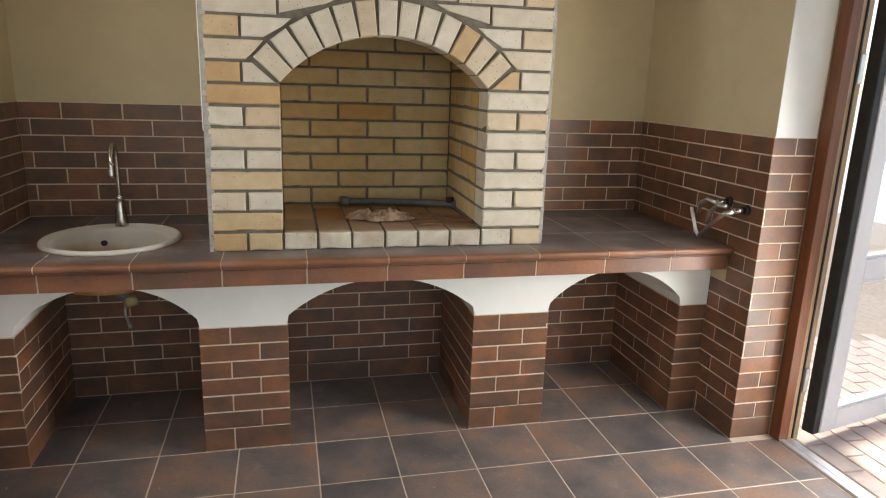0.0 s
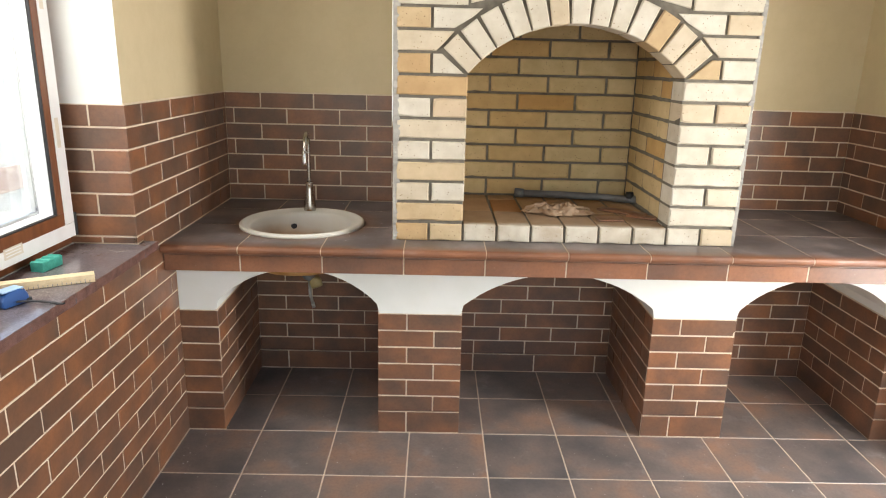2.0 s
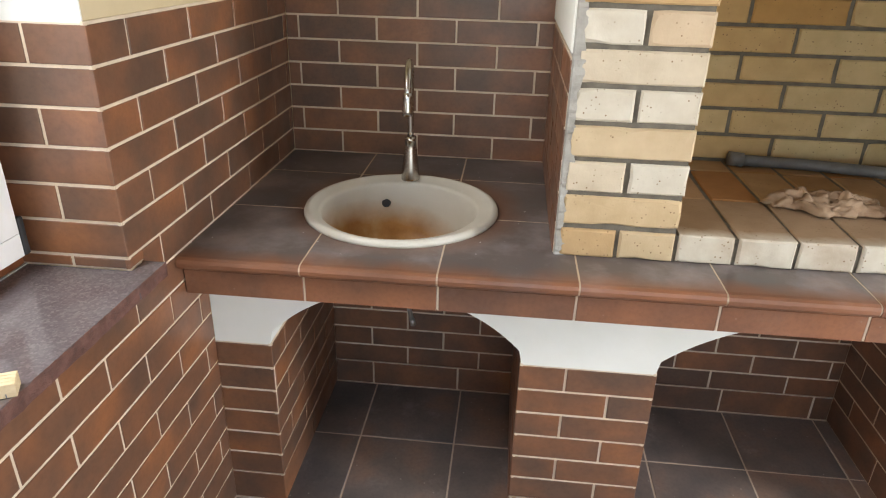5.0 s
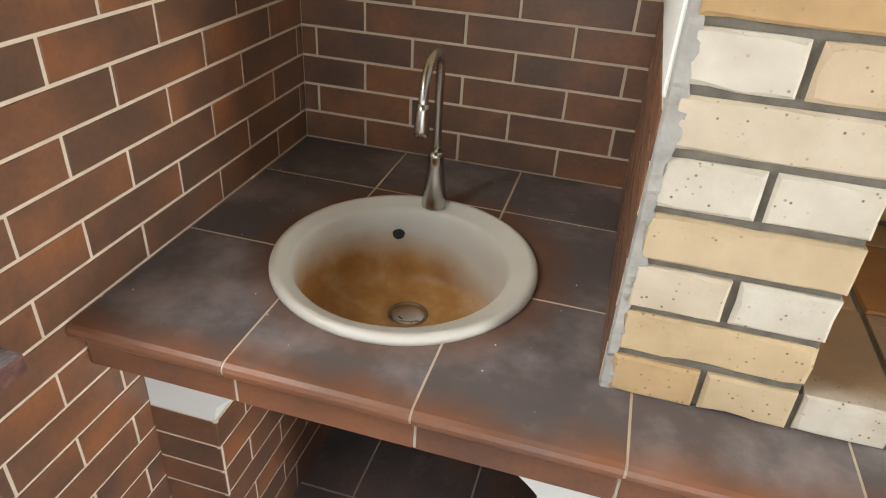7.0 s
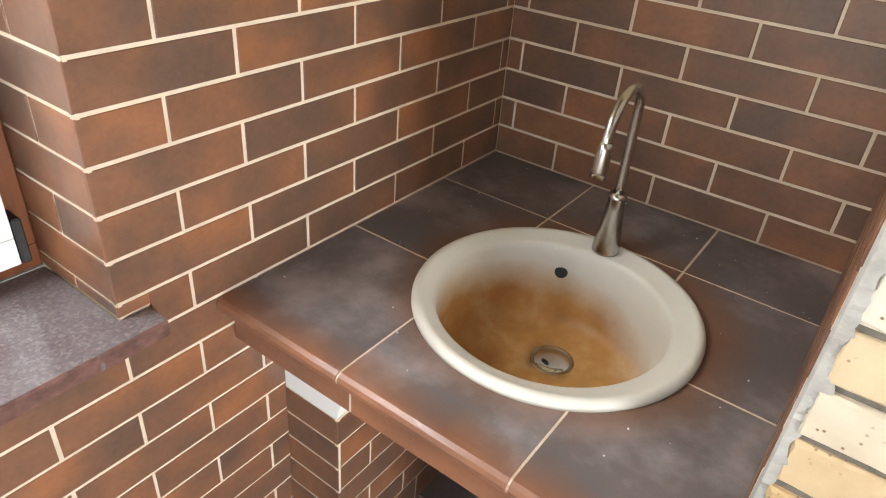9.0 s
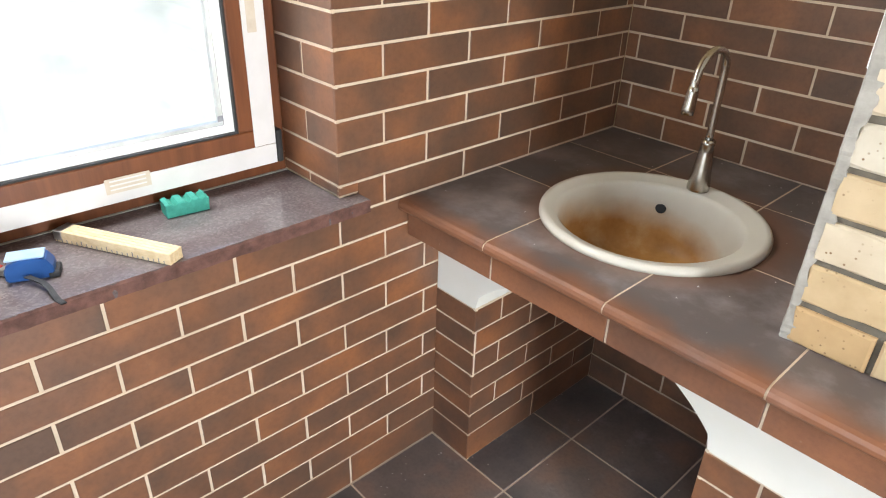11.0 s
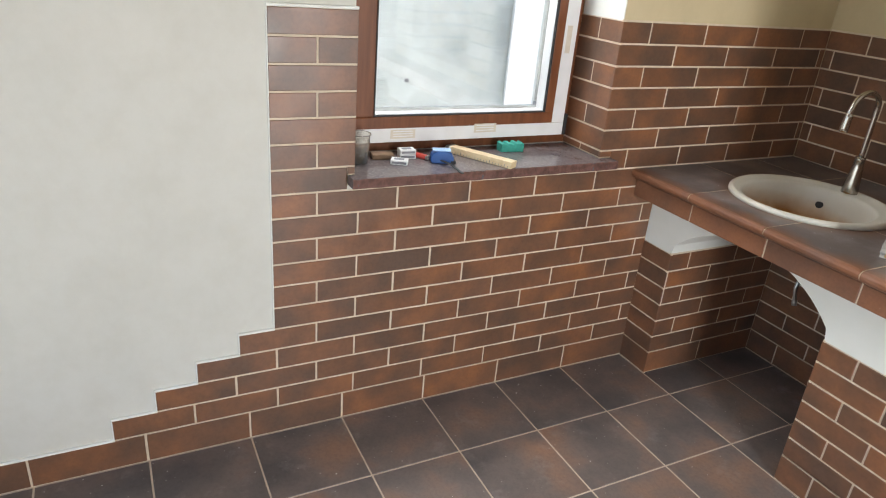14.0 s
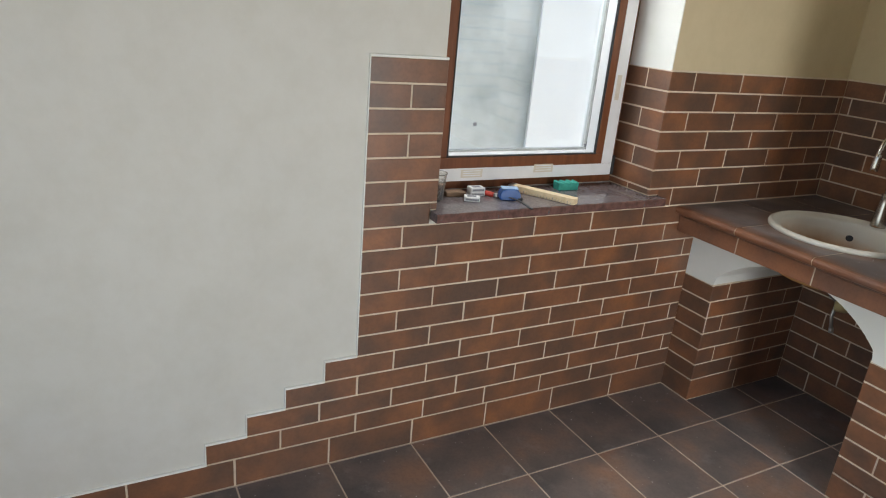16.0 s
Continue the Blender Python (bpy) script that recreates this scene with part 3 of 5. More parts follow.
def pier(x0, x1, sides, label):
    """A tiled pier; sides: which of its flanks are open."""
    ob = thing("counter_pier", ((x0 + x1) / 2, 0.5, 0), label, "pier", "piers under the counter")
    a = x0 + (0.008 if "w" in sides else 0.001)
    b = x1 - (0.008 if "e" in sides else 0.001)
    part("core", boxes((a, b, PIER_Y + 0.008, BASE_Y, 0, 0.515)), M_GROUT, ob)
    rows = courses(0.095, 0.515, 6)
    w = x1 - x0
    for rr, ln, odd in ((rows, LEN, True), ([(0, 0.095)], 0.2985, False)):
        front = facing((x0, PIER_Y, 0), (1, 0, 0), (0, 1, 0))
        if odd:
            tile_rows(ob, front, rr, 1.0, lambda k: [(0, w)], lambda k: (0.112 if k % 2 else 0.218) if w > 0.2 else 5.0)
        else:
            tile_rows(ob, front, rr, 1.0, lambda k: [(0, w)], lambda k: 0.112 if w > 0.2 else 5.0)
        d = BASE_Y - PIER_Y
        if "w" in sides:
            tile_rows(ob, facing((x0, BASE_Y, 0), (0, -1, 0), (1, 0, 0)), rr, ln, lambda k: [(0, d - 0.0005)], lambda k: d - (0.10 if k % 2 else 0.10 + LEN / 2) if odd else d - 0.28)
        if "e" in sides:
            tile_rows(ob, facing((x1, PIER_Y, 0), (0, 1, 0), (-1, 0, 0)), rr, ln, lambda k: [(0.0005, d)], lambda k: (0.10 if k % 2 else 0.10 + LEN / 2) if odd else 0.28)
    return ob


pier(0.0005, 0.146, "e", "half pier of brown clinker tiles against the wall")
pier(0.763, 1.088, "we", "brown clinker pier with cream joints")
pier(1.830, 2.158, "we", "brown clinker pier with cream joints")
pier(2.774, EAST - 0.0005, "w", "half pier of brown clinker tiles by the door")


def haunch(c, a, side, reach):
    """One flank of a segmental arch, from its crown (or from reach) down to the pier."""
    r = (a * a + RISE_C ** 2) / (2 * RISE_C)
    pts = []
    for i in range(17):
        d = reach + (a - reach) * i / 16
        pts.append((c + side * d, SPRING + math.sqrt(r * r - d * d) - (r - RISE_C)))
    return pts


def vault_outline(x0, x1, left, right, cut=0.0):
    """The face of one white capital: flat top, each open flank an arch haunch."""
    pts = []
    if left:
        pts += [(left[0] + cut, SLAB0)] + haunch(*left, 1, cut) + [(x0, 0.5155)]
    else:
        pts += [(x0, SLAB0), (x0, 0.5155)]
    if right:
        c2 = cut if not left else 0.0
        pts += [(x1, 0.5155)] + haunch(*right, -1, c2)[::-1] + [(right[0] - c2, SLAB0)]
    else:
        pts += [(x1, 0.5155), (x1, SLAB0)]
    return pts


BAYS = [(0.146, 0.763), (1.088, 1.830), (2.158, 2.774)]
BC = [((a + b) / 2, (b - a) / 2 - 0.004) for a, b in BAYS]
for x0, x1, lf, rt, cut in ((0.001, 0.142, None, BC[0], 0.240), (0.767, 1.084, BC[0], BC[1], 0.240), (1.834, 2.154, BC[1], BC[2], 0), (2.778, EAST - 0.001, BC[2], None, 0)):
    bm = bmesh.new()
    strips = ((PIER_Y + 0.002, BASE_Y + 0.006, 0.0),) if not cut else ((PIER_Y + 0.002, 0.232, 0.0), (0.232, BASE_Y + 0.006, cut))
    for y0, y1, c in strips:
        p = prism(vault_outline(x0, x1, lf, rt, c), y0, y1)
        me = bpy.data.meshes.new("tmp")
        p.to_mesh(me)
        p.free()
        bm.from_mesh(me)
        bpy.data.meshes.remove(me)
    tagged(part("arched_capital", bm, M_WHITE), "white painted plaster haunch arching from a pier", "capital", "white arched capitals")

slab = thing("counter", (1.44, 0.5, COUNTER), "long built-in counter with dark rustic tile top", "counter")
SINK_C, SINK_R = (0.437, 0.451), 0.2495


def slab_mesh():
    """The bed under the tiles, left open for the sink."""
    bm = boxes((0.001, 0.224, 0.118, 0.935, SLAB0, COUNTER - 0.0006), (0.658, EAST - 0.001, 0.118, 0.935, SLAB0, COUNTER - 0.0006),
               (0.224, 0.658, 0.118, 0.225, SLAB0, COUNTER - 0.0006), (0.224, 0.658, 0.672, 0.935, SLAB0, COUNTER - 0.0006),
               (0.262, 0.288, 0.225, 0.288, SLAB0 + 0.002, COUNTER - 0.0006), (0.262, 0.288, 0.615, 0.672, SLAB0 + 0.002, COUNTER - 0.0006),
               (0.558, 0.583, 0.225, 0.264, SLAB0 + 0.002, COUNTER - 0.0006), (0.558, 0.583, 0.638, 0.672, SLAB0 + 0.002, COUNTER - 0.0006))
    return bm


part("tile_bed", slab_mesh(), M_GROUT, slab)
CX = [0.0] + [0.275 + 0.2955 * i for i in range(9)] + [EAST]


def step_glaze():
    """Step tiles: rust-red at the lip, dusty grey-brown further in."""
    k = Nodes("clinker_step_tile_glaze", 0.4)
    tc = k.n("ShaderNodeTexCoord")
    sep = k.n("ShaderNodeSeparateXYZ")
    k.link(tc.outputs["Object"], sep.inputs[0])
    co = k.coords()
    edge = k.math('ADD', sep.outputs["Y"], k.math('MULTIPLY', k.math('SUBTRACT', k.noise(co, 7, 3), 0.5), 0.12))
    fac = k.n("ShaderNodeMapRange")
    fac.inputs["From Min"].default_value, fac.inputs["From Max"].default_value = 0.085, 0.15
    k.link(edge, fac.inputs["Value"])
    rust = k.ramp(k.noise(co, 6, 4), (0.3, (0.18, 0.082, 0.048)), (0.7, (0.29, 0.122, 0.062)))
    top = k.ramp(k.noise(co, 6, 3), (0.3, (0.115, 0.103, 0.104)), (0.55, (0.155, 0.122, 0.112)), (0.75, (0.28, 0.14, 0.085)))
    dust = k.ramp(k.noise(co, 6, 6, 0.66), (0.45, (0, 0, 0)), (0.74, (0.68, 0.68, 0.68)))
    top = k.mix(dust, top, (0.37, 0.375, 0.40))
    k.colour(brown_ring(k, co, k.mix(fac.outputs[0], rust, top)))
    k.rough(k.ramp(k.noise(co, 12, 4), (0.3, (0.30,) * 3), (0.75, (0.5,) * 3)))
    k.bump(k.noise(co, 140, 4, 0.6), 0.12, 0.001)
    return k.m


M_STEP = step_glaze()


def plate(bm, x0, x1, y0, y1, cut, shift=0.0):
    """A flat tile, with the sink's circle taken out where cut says so."""
    z1, z0 = COUNTER, COUNTER - 0.0035
    if not cut:
        return box(bm, x0 - shift, x1 - shift, y0, y1, z0, z1)
    n, made, faces = 30, {}, []
    for i in range(n):
        for j in range(n):
            q = [(x0 + (x1 - x0) * (i + a) / n, y0 + (y1 - y0) * (j + b) / n) for a, b in ((0, 0), (1, 0), (1, 1), (0, 1))]
            if math.dist(((q[0][0] + q[2][0]) / 2, (q[0][1] + q[2][1]) / 2), SINK_C) < SINK_R - 0.022:
                continue
            keys = ((i, j), (i + 1, j), (i + 1, j + 1), (i, j + 1))
            for key, p in zip(keys, q):
                if key not in made:
                    made[key] = bm.verts.new((p[0] - shift, p[1], z1))
            faces.append(bm.faces.new([made[key] for key in keys]))
    ext = bmesh.ops.extrude_face_region(bm, geom=faces)
    for v in ext["geom"]:
        if isinstance(v, bmesh.types.BMVert):
            v.co.z = z0
    return bm


def nosing(x0, x1, cut):
    """A step tile: flat top, rounded lip that overhangs."""
    c = COUNTER
    prof = [(0.150, c), (0.100, c), (0.090, c - 0.001), (0.083, c - 0.005), (0.080, c - 0.012), (0.081, c - 0.020), (0.086, c - 0.027), (0.093, c - 0.031),
            (0.106, c - 0.034), (0.106, c - 0.038), (0.1175, c - 0.038), (0.1175, c - 0.0035), (0.150, c - 0.0035)]
    bm = bmesh.new()
    a = [bm.verts.new((0, y, z)) for y, z in prof]
    b = [bm.verts.new((x1 - x0, y, z)) for y, z in prof]
    for i in range(len(prof)):
        j = (i + 1) % len(prof)
        bm.faces.new((a[i], b[i], b[j], a[j]))
    bm.faces.new(a[::-1])
    bm.faces.new(b)
    plate(bm, x0, x1, 0.150, 0.413, cut, x0)
    bmesh.ops.recalc_face_normals(bm, faces=bm.faces)
    return bm


for x0, x1 in zip(CX, CX[1:]):
    near = x0 < 0.72
    nose = part("step_tile", nosing(x0 + 0.002, x1 - 0.002, near), M_STEP, slab)
    nose.matrix_world = Matrix.Translation((x0 + 0.002, 0, 0))
    lay(slab, "face_tile", facing((x0 + 0.002, 0.110, SLAB0), (1, 0, 0), (0, 1, 0)), round(x1 - x0 - 0.005, 3), 0.008, COUNTER - 0.041 - SLAB0, 0.001, M_NOSE)
    for y0, y1 in ((0.418, 0.7145), (0.7195, 0.934)):
        bm = bmesh.new()
        plate(bm, x0 + 0.0025, x1 - 0.0025, y0, y1, near)
        bmesh.ops.recalc_face_normals(bm, faces=bm.faces)
        part("top_tile", bm, M_CTILE, slab)
for x in CX[1:-1]:
    c = COUNTER - 0.0013
    prof = [(0.16, c), (0.101, c), (0.0915, c - 0.001), (0.0845, c - 0.005), (0.0815, c - 0.011), (0.0825, c - 0.018), (0.0875, c - 0.025), (0.094, c - 0.029),
            (0.1085, c - 0.033), (0.1085, c - 0.034), (0.1112, c - 0.034), (0.1112, SLAB0 + 0.001), (0.1195, SLAB0 + 0.001), (0.1195, c - 0.004), (0.16, c - 0.004)]
    bm = bmesh.new()
    a = [bm.verts.new((x - 0.0021, y, z)) for y, z in prof]
    b = [bm.verts.new((x + 0.0021, y, z)) for y, z in prof]
    for i in range(len(prof)):
        j = (i + 1) % len(prof)
        bm.faces.new((a[i], b[i], b[j], a[j]))
    bmesh.ops.recalc_face_normals(bm, faces=bm.faces)
    part("edge_joint", bm, M_GROUT, slab)
tagged(slab, "long built-in counter with dusty rustic tiles and rounded rust-red edge", "counter")

# ---- brick fireplace ----
CH0, CH1, CHY = 0.817, 2.110, 0.226      # width and front
BX0, BX1 = 0.829, 2.100                  # faced with bricks
OP0, OP1 = 1.081, 1.848                  # opening
COURSE, BJ = 0.0763, 0.0100
SPR = COUNTER + 8 * COURSE               # springing of the arch
RISE = 0.176
AXC = (OP0 + OP1) / 2
HALF = (OP1 - OP0) / 2
ARC_R = (HALF ** 2 + RISE ** 2) / (2 * RISE)
AZC = SPR + RISE - ARC_R
ARC_A = math.asin(HALF / ARC_R)
OUT_R = ARC_R + 0.122
FIRE_BACK = 0.830

fireplace = thing("brick_fireplace", (AXC, 0.55, COUNTER), "straw-coloured brick fireplace with a segmental arch standing on the counter", "fireplace")
ROW_N = int((CEIL - COUNTER) / COURSE)


def brick_at(x, z, w, y=CHY, d=0.12, h=COURSE - BJ):
    return lay(fireplace, "brick", facing((x, y, z), (1, 0, 0), (0, 1, 0)), round(w, 3), d, round(h, 4), 0.004, M_BRICK, 0.0025, 0.35)


def clip(poly, nx, nz, off):
    """Keeps the side of a line on which x*nx + z*nz > off."""
    out = []
    for i, p in enumerate(poly):
        q = poly[(i + 1) % len(poly)]
        a, b = p[0] * nx + p[1] * nz - off, q[0] * nx + q[1] * nz - off
        if a >= 0:
            out.append(p)
        if a * b < 0:
            f = a / (a - b)
            out.append((p[0] + (q[0] - p[0]) * f, p[1] + (q[1] - p[1]) * f))
    return out


# base course of headers
HP = (BX1 - BX0 + 0.008) / 10
for i in range(10):
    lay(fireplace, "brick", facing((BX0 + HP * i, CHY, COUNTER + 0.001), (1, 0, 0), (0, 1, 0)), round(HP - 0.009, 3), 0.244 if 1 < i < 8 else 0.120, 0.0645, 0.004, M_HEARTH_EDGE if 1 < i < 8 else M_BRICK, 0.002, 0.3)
# jambs
for r in range(1, 8):
    z = COUNTER + r * COURSE
    for x0 in (BX0, OP1 + 0.003):
        w = OP0 - BX0 if x0 == BX0 else BX1 - x0
        if r % 2:
            brick_at(x0, z, w)
        else:
            brick_at(x0, z, w / 2 - 0.005)
            brick_at(x0 + w / 2 + 0.005, z, w / 2 - 0.005)
# above the springing: bricks cut against the ring of the arch
SP = (BX1 - BX0 + BJ) / 5
for r in range(8, ROW_N + 1):
    z0 = COUNTER + r * COURSE
    z1 = min(z0 + COURSE - BJ, CEIL - 0.002)
    if z1 - z0 < 0.02:
        continue
    xs = [BX0 + SP * i for i in range(6)] if r % 2 else [BX0, BX0 + SP / 2] + [BX0 + SP / 2 + SP * i for i in range(1, 5)] + [BX1 + BJ]
    if r == 8:
        xs = [BX0, BX0 + SP / 2, BX0 + SP, BX1 - SP + BJ, BX1 - SP / 2 + BJ, BX1 + BJ]
    for a, b in zip(xs, xs[1:]):
        b -= BJ
        cx, cz = (a + b) / 2, (z0 + z1) / 2
        if math.dist((cx, cz), (AXC, AZC)) > OUT_R + 0.19:
            brick_at(a, z0, b - a, h=z1 - z0)
            continue
        poly = [(a, z0), (b, z0), (b, z1), (a, z1)]
        # cut by the springer's bed, then by the tangents of the ring
        side = -1 if cx < AXC else 1
        if r == 8 or (r == 9 and abs(cx - AXC) > 0.42):
            n = Vector((side * math.cos(ARC_A), -math.sin(ARC_A)))
            off = n.x * (AXC + side * HALF) + n.y * SPR
            if r == 8:
                poly = clip(poly, n.x, n.y, off + 0.010)
        if r > 8:
            for s in range(25):
                t = -ARC_A * 1.08 + 2.16 * ARC_A * s / 24
                n = (math.sin(t), math.cos(t))
                hx, hz = AXC + n[0] * (OUT_R + 0.010), AZC + n[1] * (OUT_R + 0.010)
                if a - 0.01 < hx < b + 0.01 and z0 - 0.012 < hz < z1 + 0.012:
                    poly = clip(poly, n[0], n[1], n[0] * hx + n[1] * hz)
        if len(poly) < 3:
            continue
        area = abs(sum(p[0] * q[1] - q[0] * p[1] for p, q in zip(poly, poly[1:] + poly[:1]))) / 2
        mid = (sum(p[0] for p in poly) / len(poly), sum(p[1] for p in poly) / len(poly))
        if area < 0.0004 or (r > 8 and math.dist(mid, (AXC, AZC)) < OUT_R):
            continue
        part("brick", prism(poly, CHY + RNG.uniform(-0.002, 0.002), CHY + 0.10, 0.003), M_BRICK, fireplace)
# the ring of thirteen bricks on end
for i in range(13):
    a = -ARC_A + (i + 0.5) * 2 * ARC_A / 13
    w0, w1 = 0.061, 0.068
    bm = prism([(-w0 / 2, ARC_R), (w0 / 2, ARC_R), (w1 / 2, OUT_R), (-w1 / 2, OUT_R)], -0.004, 0.12, 0.004)
    bmesh.ops.transform(bm, matrix=Matrix.Rotation(a, 4, 'Y'), verts=bm.verts)
    bmesh.ops.translate(bm, vec=(AXC, CHY + RNG.uniform(-0.003, 0.002), AZC), verts=bm.verts)
    v = part("arch_brick", bm, M_BRICK, fireplace)


def front_mortar():
    """Recessed bed joint sheet of the front, with the arched opening left out."""
    y0, y1 = CHY + 0.008, CHY + 0.13
    for b in ((CH0 + 0.010, OP0 - 0.004, y0, y1, COUNTER, SPR), (OP1 + 0.004, CH1 - 0.010, y0, y1, COUNTER, SPR), (OP0 - 0.004, OP1 + 0.004, y0, 0.3, COUNTER, COUNTER + 0.060)):
        part("mortar", boxes(b), M_MORTAR, fireplace, "dark grey recessed mortar")
    bm = bmesh.new()
    top = SPR + RISE + 0.10
    arc = [(AXC + (ARC_R + 0.003) * math.sin(-ARC_A + 2 * ARC_A * i / 24), AZC + (ARC_R + 0.003) * math.cos(-ARC_A + 2 * ARC_A * i / 24)) for i in range(25)]
    half = len(arc) // 2
    left = [(CH0 + 0.010, SPR)] + arc[:half + 1] + [(AXC, top), (CH0 + 0.010, top)]
    right = arc[half:] + [(CH1 - 0.010, SPR), (CH1 - 0.010, top), (AXC, top)]
    for poly in (left, right):
        p = prism(poly, y0, y1)
        me = bpy.data.meshes.new("tmp")
        p.to_mesh(me)
        p.free()
        bm.from_mesh(me)
        bpy.data.meshes.remove(me)
    box(bm, CH0 + 0.010, CH1 - 0.010, y0, y1, top, CEIL)
    return bm


part("mortar", front_mortar(), M_MORTAR, fireplace, "dark grey recessed mortar")


def ragged_edge(x0, x1, z0, z1):
    """A rough strip of smeared mortar along a corner."""
    bm = bmesh.new()
    n = 260
    cols = []
    for i in range(n + 1):
        z = z0 + (z1 - z0) * i / n
        j = (noise.noise((x0 * 9, 0, z * 23)) * 0.009 + noise.noise((x0 * 9, 4, z * 75)) * 0.006) * (1 if x1 > x0 else -1)
        inner = x1 if x1 > x0 else x0
        f = CHY - 0.0005 + noise.noise((3, x0 * 7, z * 31)) * 0.005 + noise.noise((7, x0 * 7, z * 120)) * 0.003
        cols.append([bm.verts.new(p) for p in ((x0, CHY + 0.09, z), (x0, f + 0.004, z), (x0 + (x1 - x0) * 0.15, f, z), (x1 + j, f + 0.002, z), (x1 + j, CHY + 0.09, z))])
    for a, b in zip(cols, cols[1:]):
        for k in range(4):
            bm.faces.new((a[k], a[k + 1], b[k + 1], b[k]))
    bm.faces.new(cols[-1])
    bm.faces.new(cols[0][::-1])
    bmesh.ops.recalc_face_normals(bm, faces=bm.faces)
    return bm


part("mortar_edge", ragged_edge(CH0, BX0 + 0.008, COUNTER + 0.001, CEIL - 0.001), M_LMORTAR, fireplace, "rough pale mortar smeared along the corner")
part("mortar_edge", ragged_edge(CH1, BX1 - 0.006, COUNTER + 0.001, CEIL - 0.001), M_LMORTAR, fireplace, "rough pale mortar smeared along the corner")
# sides: plastered above, tiled below like the walls
part("flank", boxes((CH0 + 0.005, OP0 - 0.08, CHY + 0.132, 0.9355, COUNTER + 0.001, CEIL - 0.001)), M_PLASTER, fireplace, "cream plastered flank")
part("flank", boxes((OP1 + 0.08, CH1 - 0.005, CHY + 0.132, 0.9355, COUNTER + 0.001, CEIL - 0.001)), M_PLASTER, fireplace, "cream plastered flank")
part("flank_plaster", boxes((CH0 - 0.0045, CH0 + 0.005, CHY + 0.012, 0.9355, TOP - 0.06, CEIL - 0.001), bevel=0.003), M_WHITE, fireplace, "plaster coat that ends in a rough lower edge")
part("flank_plaster", boxes((CH1 - 0.005, CH1 + 0.0045, CHY + 0.012, 0.9355, TOP_E - 0.02, CEIL - 0.001), bevel=0.003), M_WHITE, fireplace, "plaster coat that ends in a rough lower edge")
SROWS = [(COUNTER, W_ROWS[10][1])] + W_ROWS[11:16]
tile_rows(fireplace, facing((CH0 - 0.003, 0.9355, 0), (0, -1, 0), (1, 0, 0)), SROWS, LEN, lambda k: [(0, 0.9355 - CHY - 0.014)], lambda k: 0.2 if k % 2 else 0.08)
tile_rows(fireplace, facing((CH1 + 0.003, CHY + 0.014, 0), (0, 1, 0), (-1, 0, 0)), [(COUNTER, E_ROWS[11][0])] + E_ROWS[11:16], LEN, lambda k: [(0, 0.9355 - CHY - 0.014)], lambda k: 0.2 if k % 2 else 0.08)

# inside of the firebox
for b in (
    (OP0 - 0.08, OP0 - 0.006, CHY + 0.131, 0.9355, COUNTER + 0.001, 1.95), (OP1 + 0.006, OP1 + 0.08, CHY + 0.131, 0.9355, COUNTER + 0.001, 1.95),
    (OP0 - 0.006, OP1 + 0.006, FIRE_BACK + 0.006, 0.9355, COUNTER + 0.001, 1.95), (OP0 - 0.006, OP1 + 0.006, 0.302, FIRE_BACK + 0.006, COUNTER + 0.001, COUNTER + 0.062),
    (OP0 - 0.006, OP1 + 0.006, CHY + 0.131, FIRE_BACK + 0.006, 1.90, 1.95)):
    part("lining", boxes(b), M_MORTAR, fireplace, "dark mortar lining of the firebox")
for r in range(1, 14):
    z = COUNTER + r * COURSE - 0.004
    edges = [OP0]
    u = OP0 + (0.13 if r % 2 else 0.255)
    while u < OP1 - 0.02:
        edges.append(u)
        u += 0.258
    edges.append(OP1 + BJ)
    for a, b in zip(edges, edges[1:]):
        lay(fireplace, "brick", facing((a, FIRE_BACK, z), (1, 0, 0), (0, 1, 0)), round(b - a - BJ, 3), 0.06, COURSE - BJ, 0.003, M_FIREBRICK, 0.002, 0.2)
    y0 = CHY + 0.124 + (0.0 if r < 9 else 0.006)
    cuts = [y0, y0 + 0.13, y0 + 0.38, FIRE_BACK + BJ] if r % 2 else [y0, y0 + 0.25, FIRE_BACK + BJ]
    for a, b in zip(cuts, cuts[1:]):
        lay(fireplace, "brick", facing((OP0 - 0.002, b - BJ, z + 0.004), (0, -1, 0), (-1, 0, 0)) @ Matrix.Identity(4), round(b - a - 0.004, 3), 0.05, COURSE - BJ, 0.003, M_FIREBRICK, 0.001, 0.2)
        lay(fireplace, "brick", facing((OP1 + 0.004, a, z + 0.004), (0, 1, 0), (1, 0, 0)), round(b - a - 0.004, 3), 0.05, COURSE - BJ, 0.003, M_FIREBRICK, 0.001, 0.2)
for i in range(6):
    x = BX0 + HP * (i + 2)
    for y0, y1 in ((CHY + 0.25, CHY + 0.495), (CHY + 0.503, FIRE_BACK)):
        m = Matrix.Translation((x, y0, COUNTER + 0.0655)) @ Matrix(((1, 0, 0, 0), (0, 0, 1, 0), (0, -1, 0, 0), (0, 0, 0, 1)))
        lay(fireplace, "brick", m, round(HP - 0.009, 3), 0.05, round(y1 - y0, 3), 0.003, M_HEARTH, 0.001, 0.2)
HEARTH = COUNTER + 0.0665


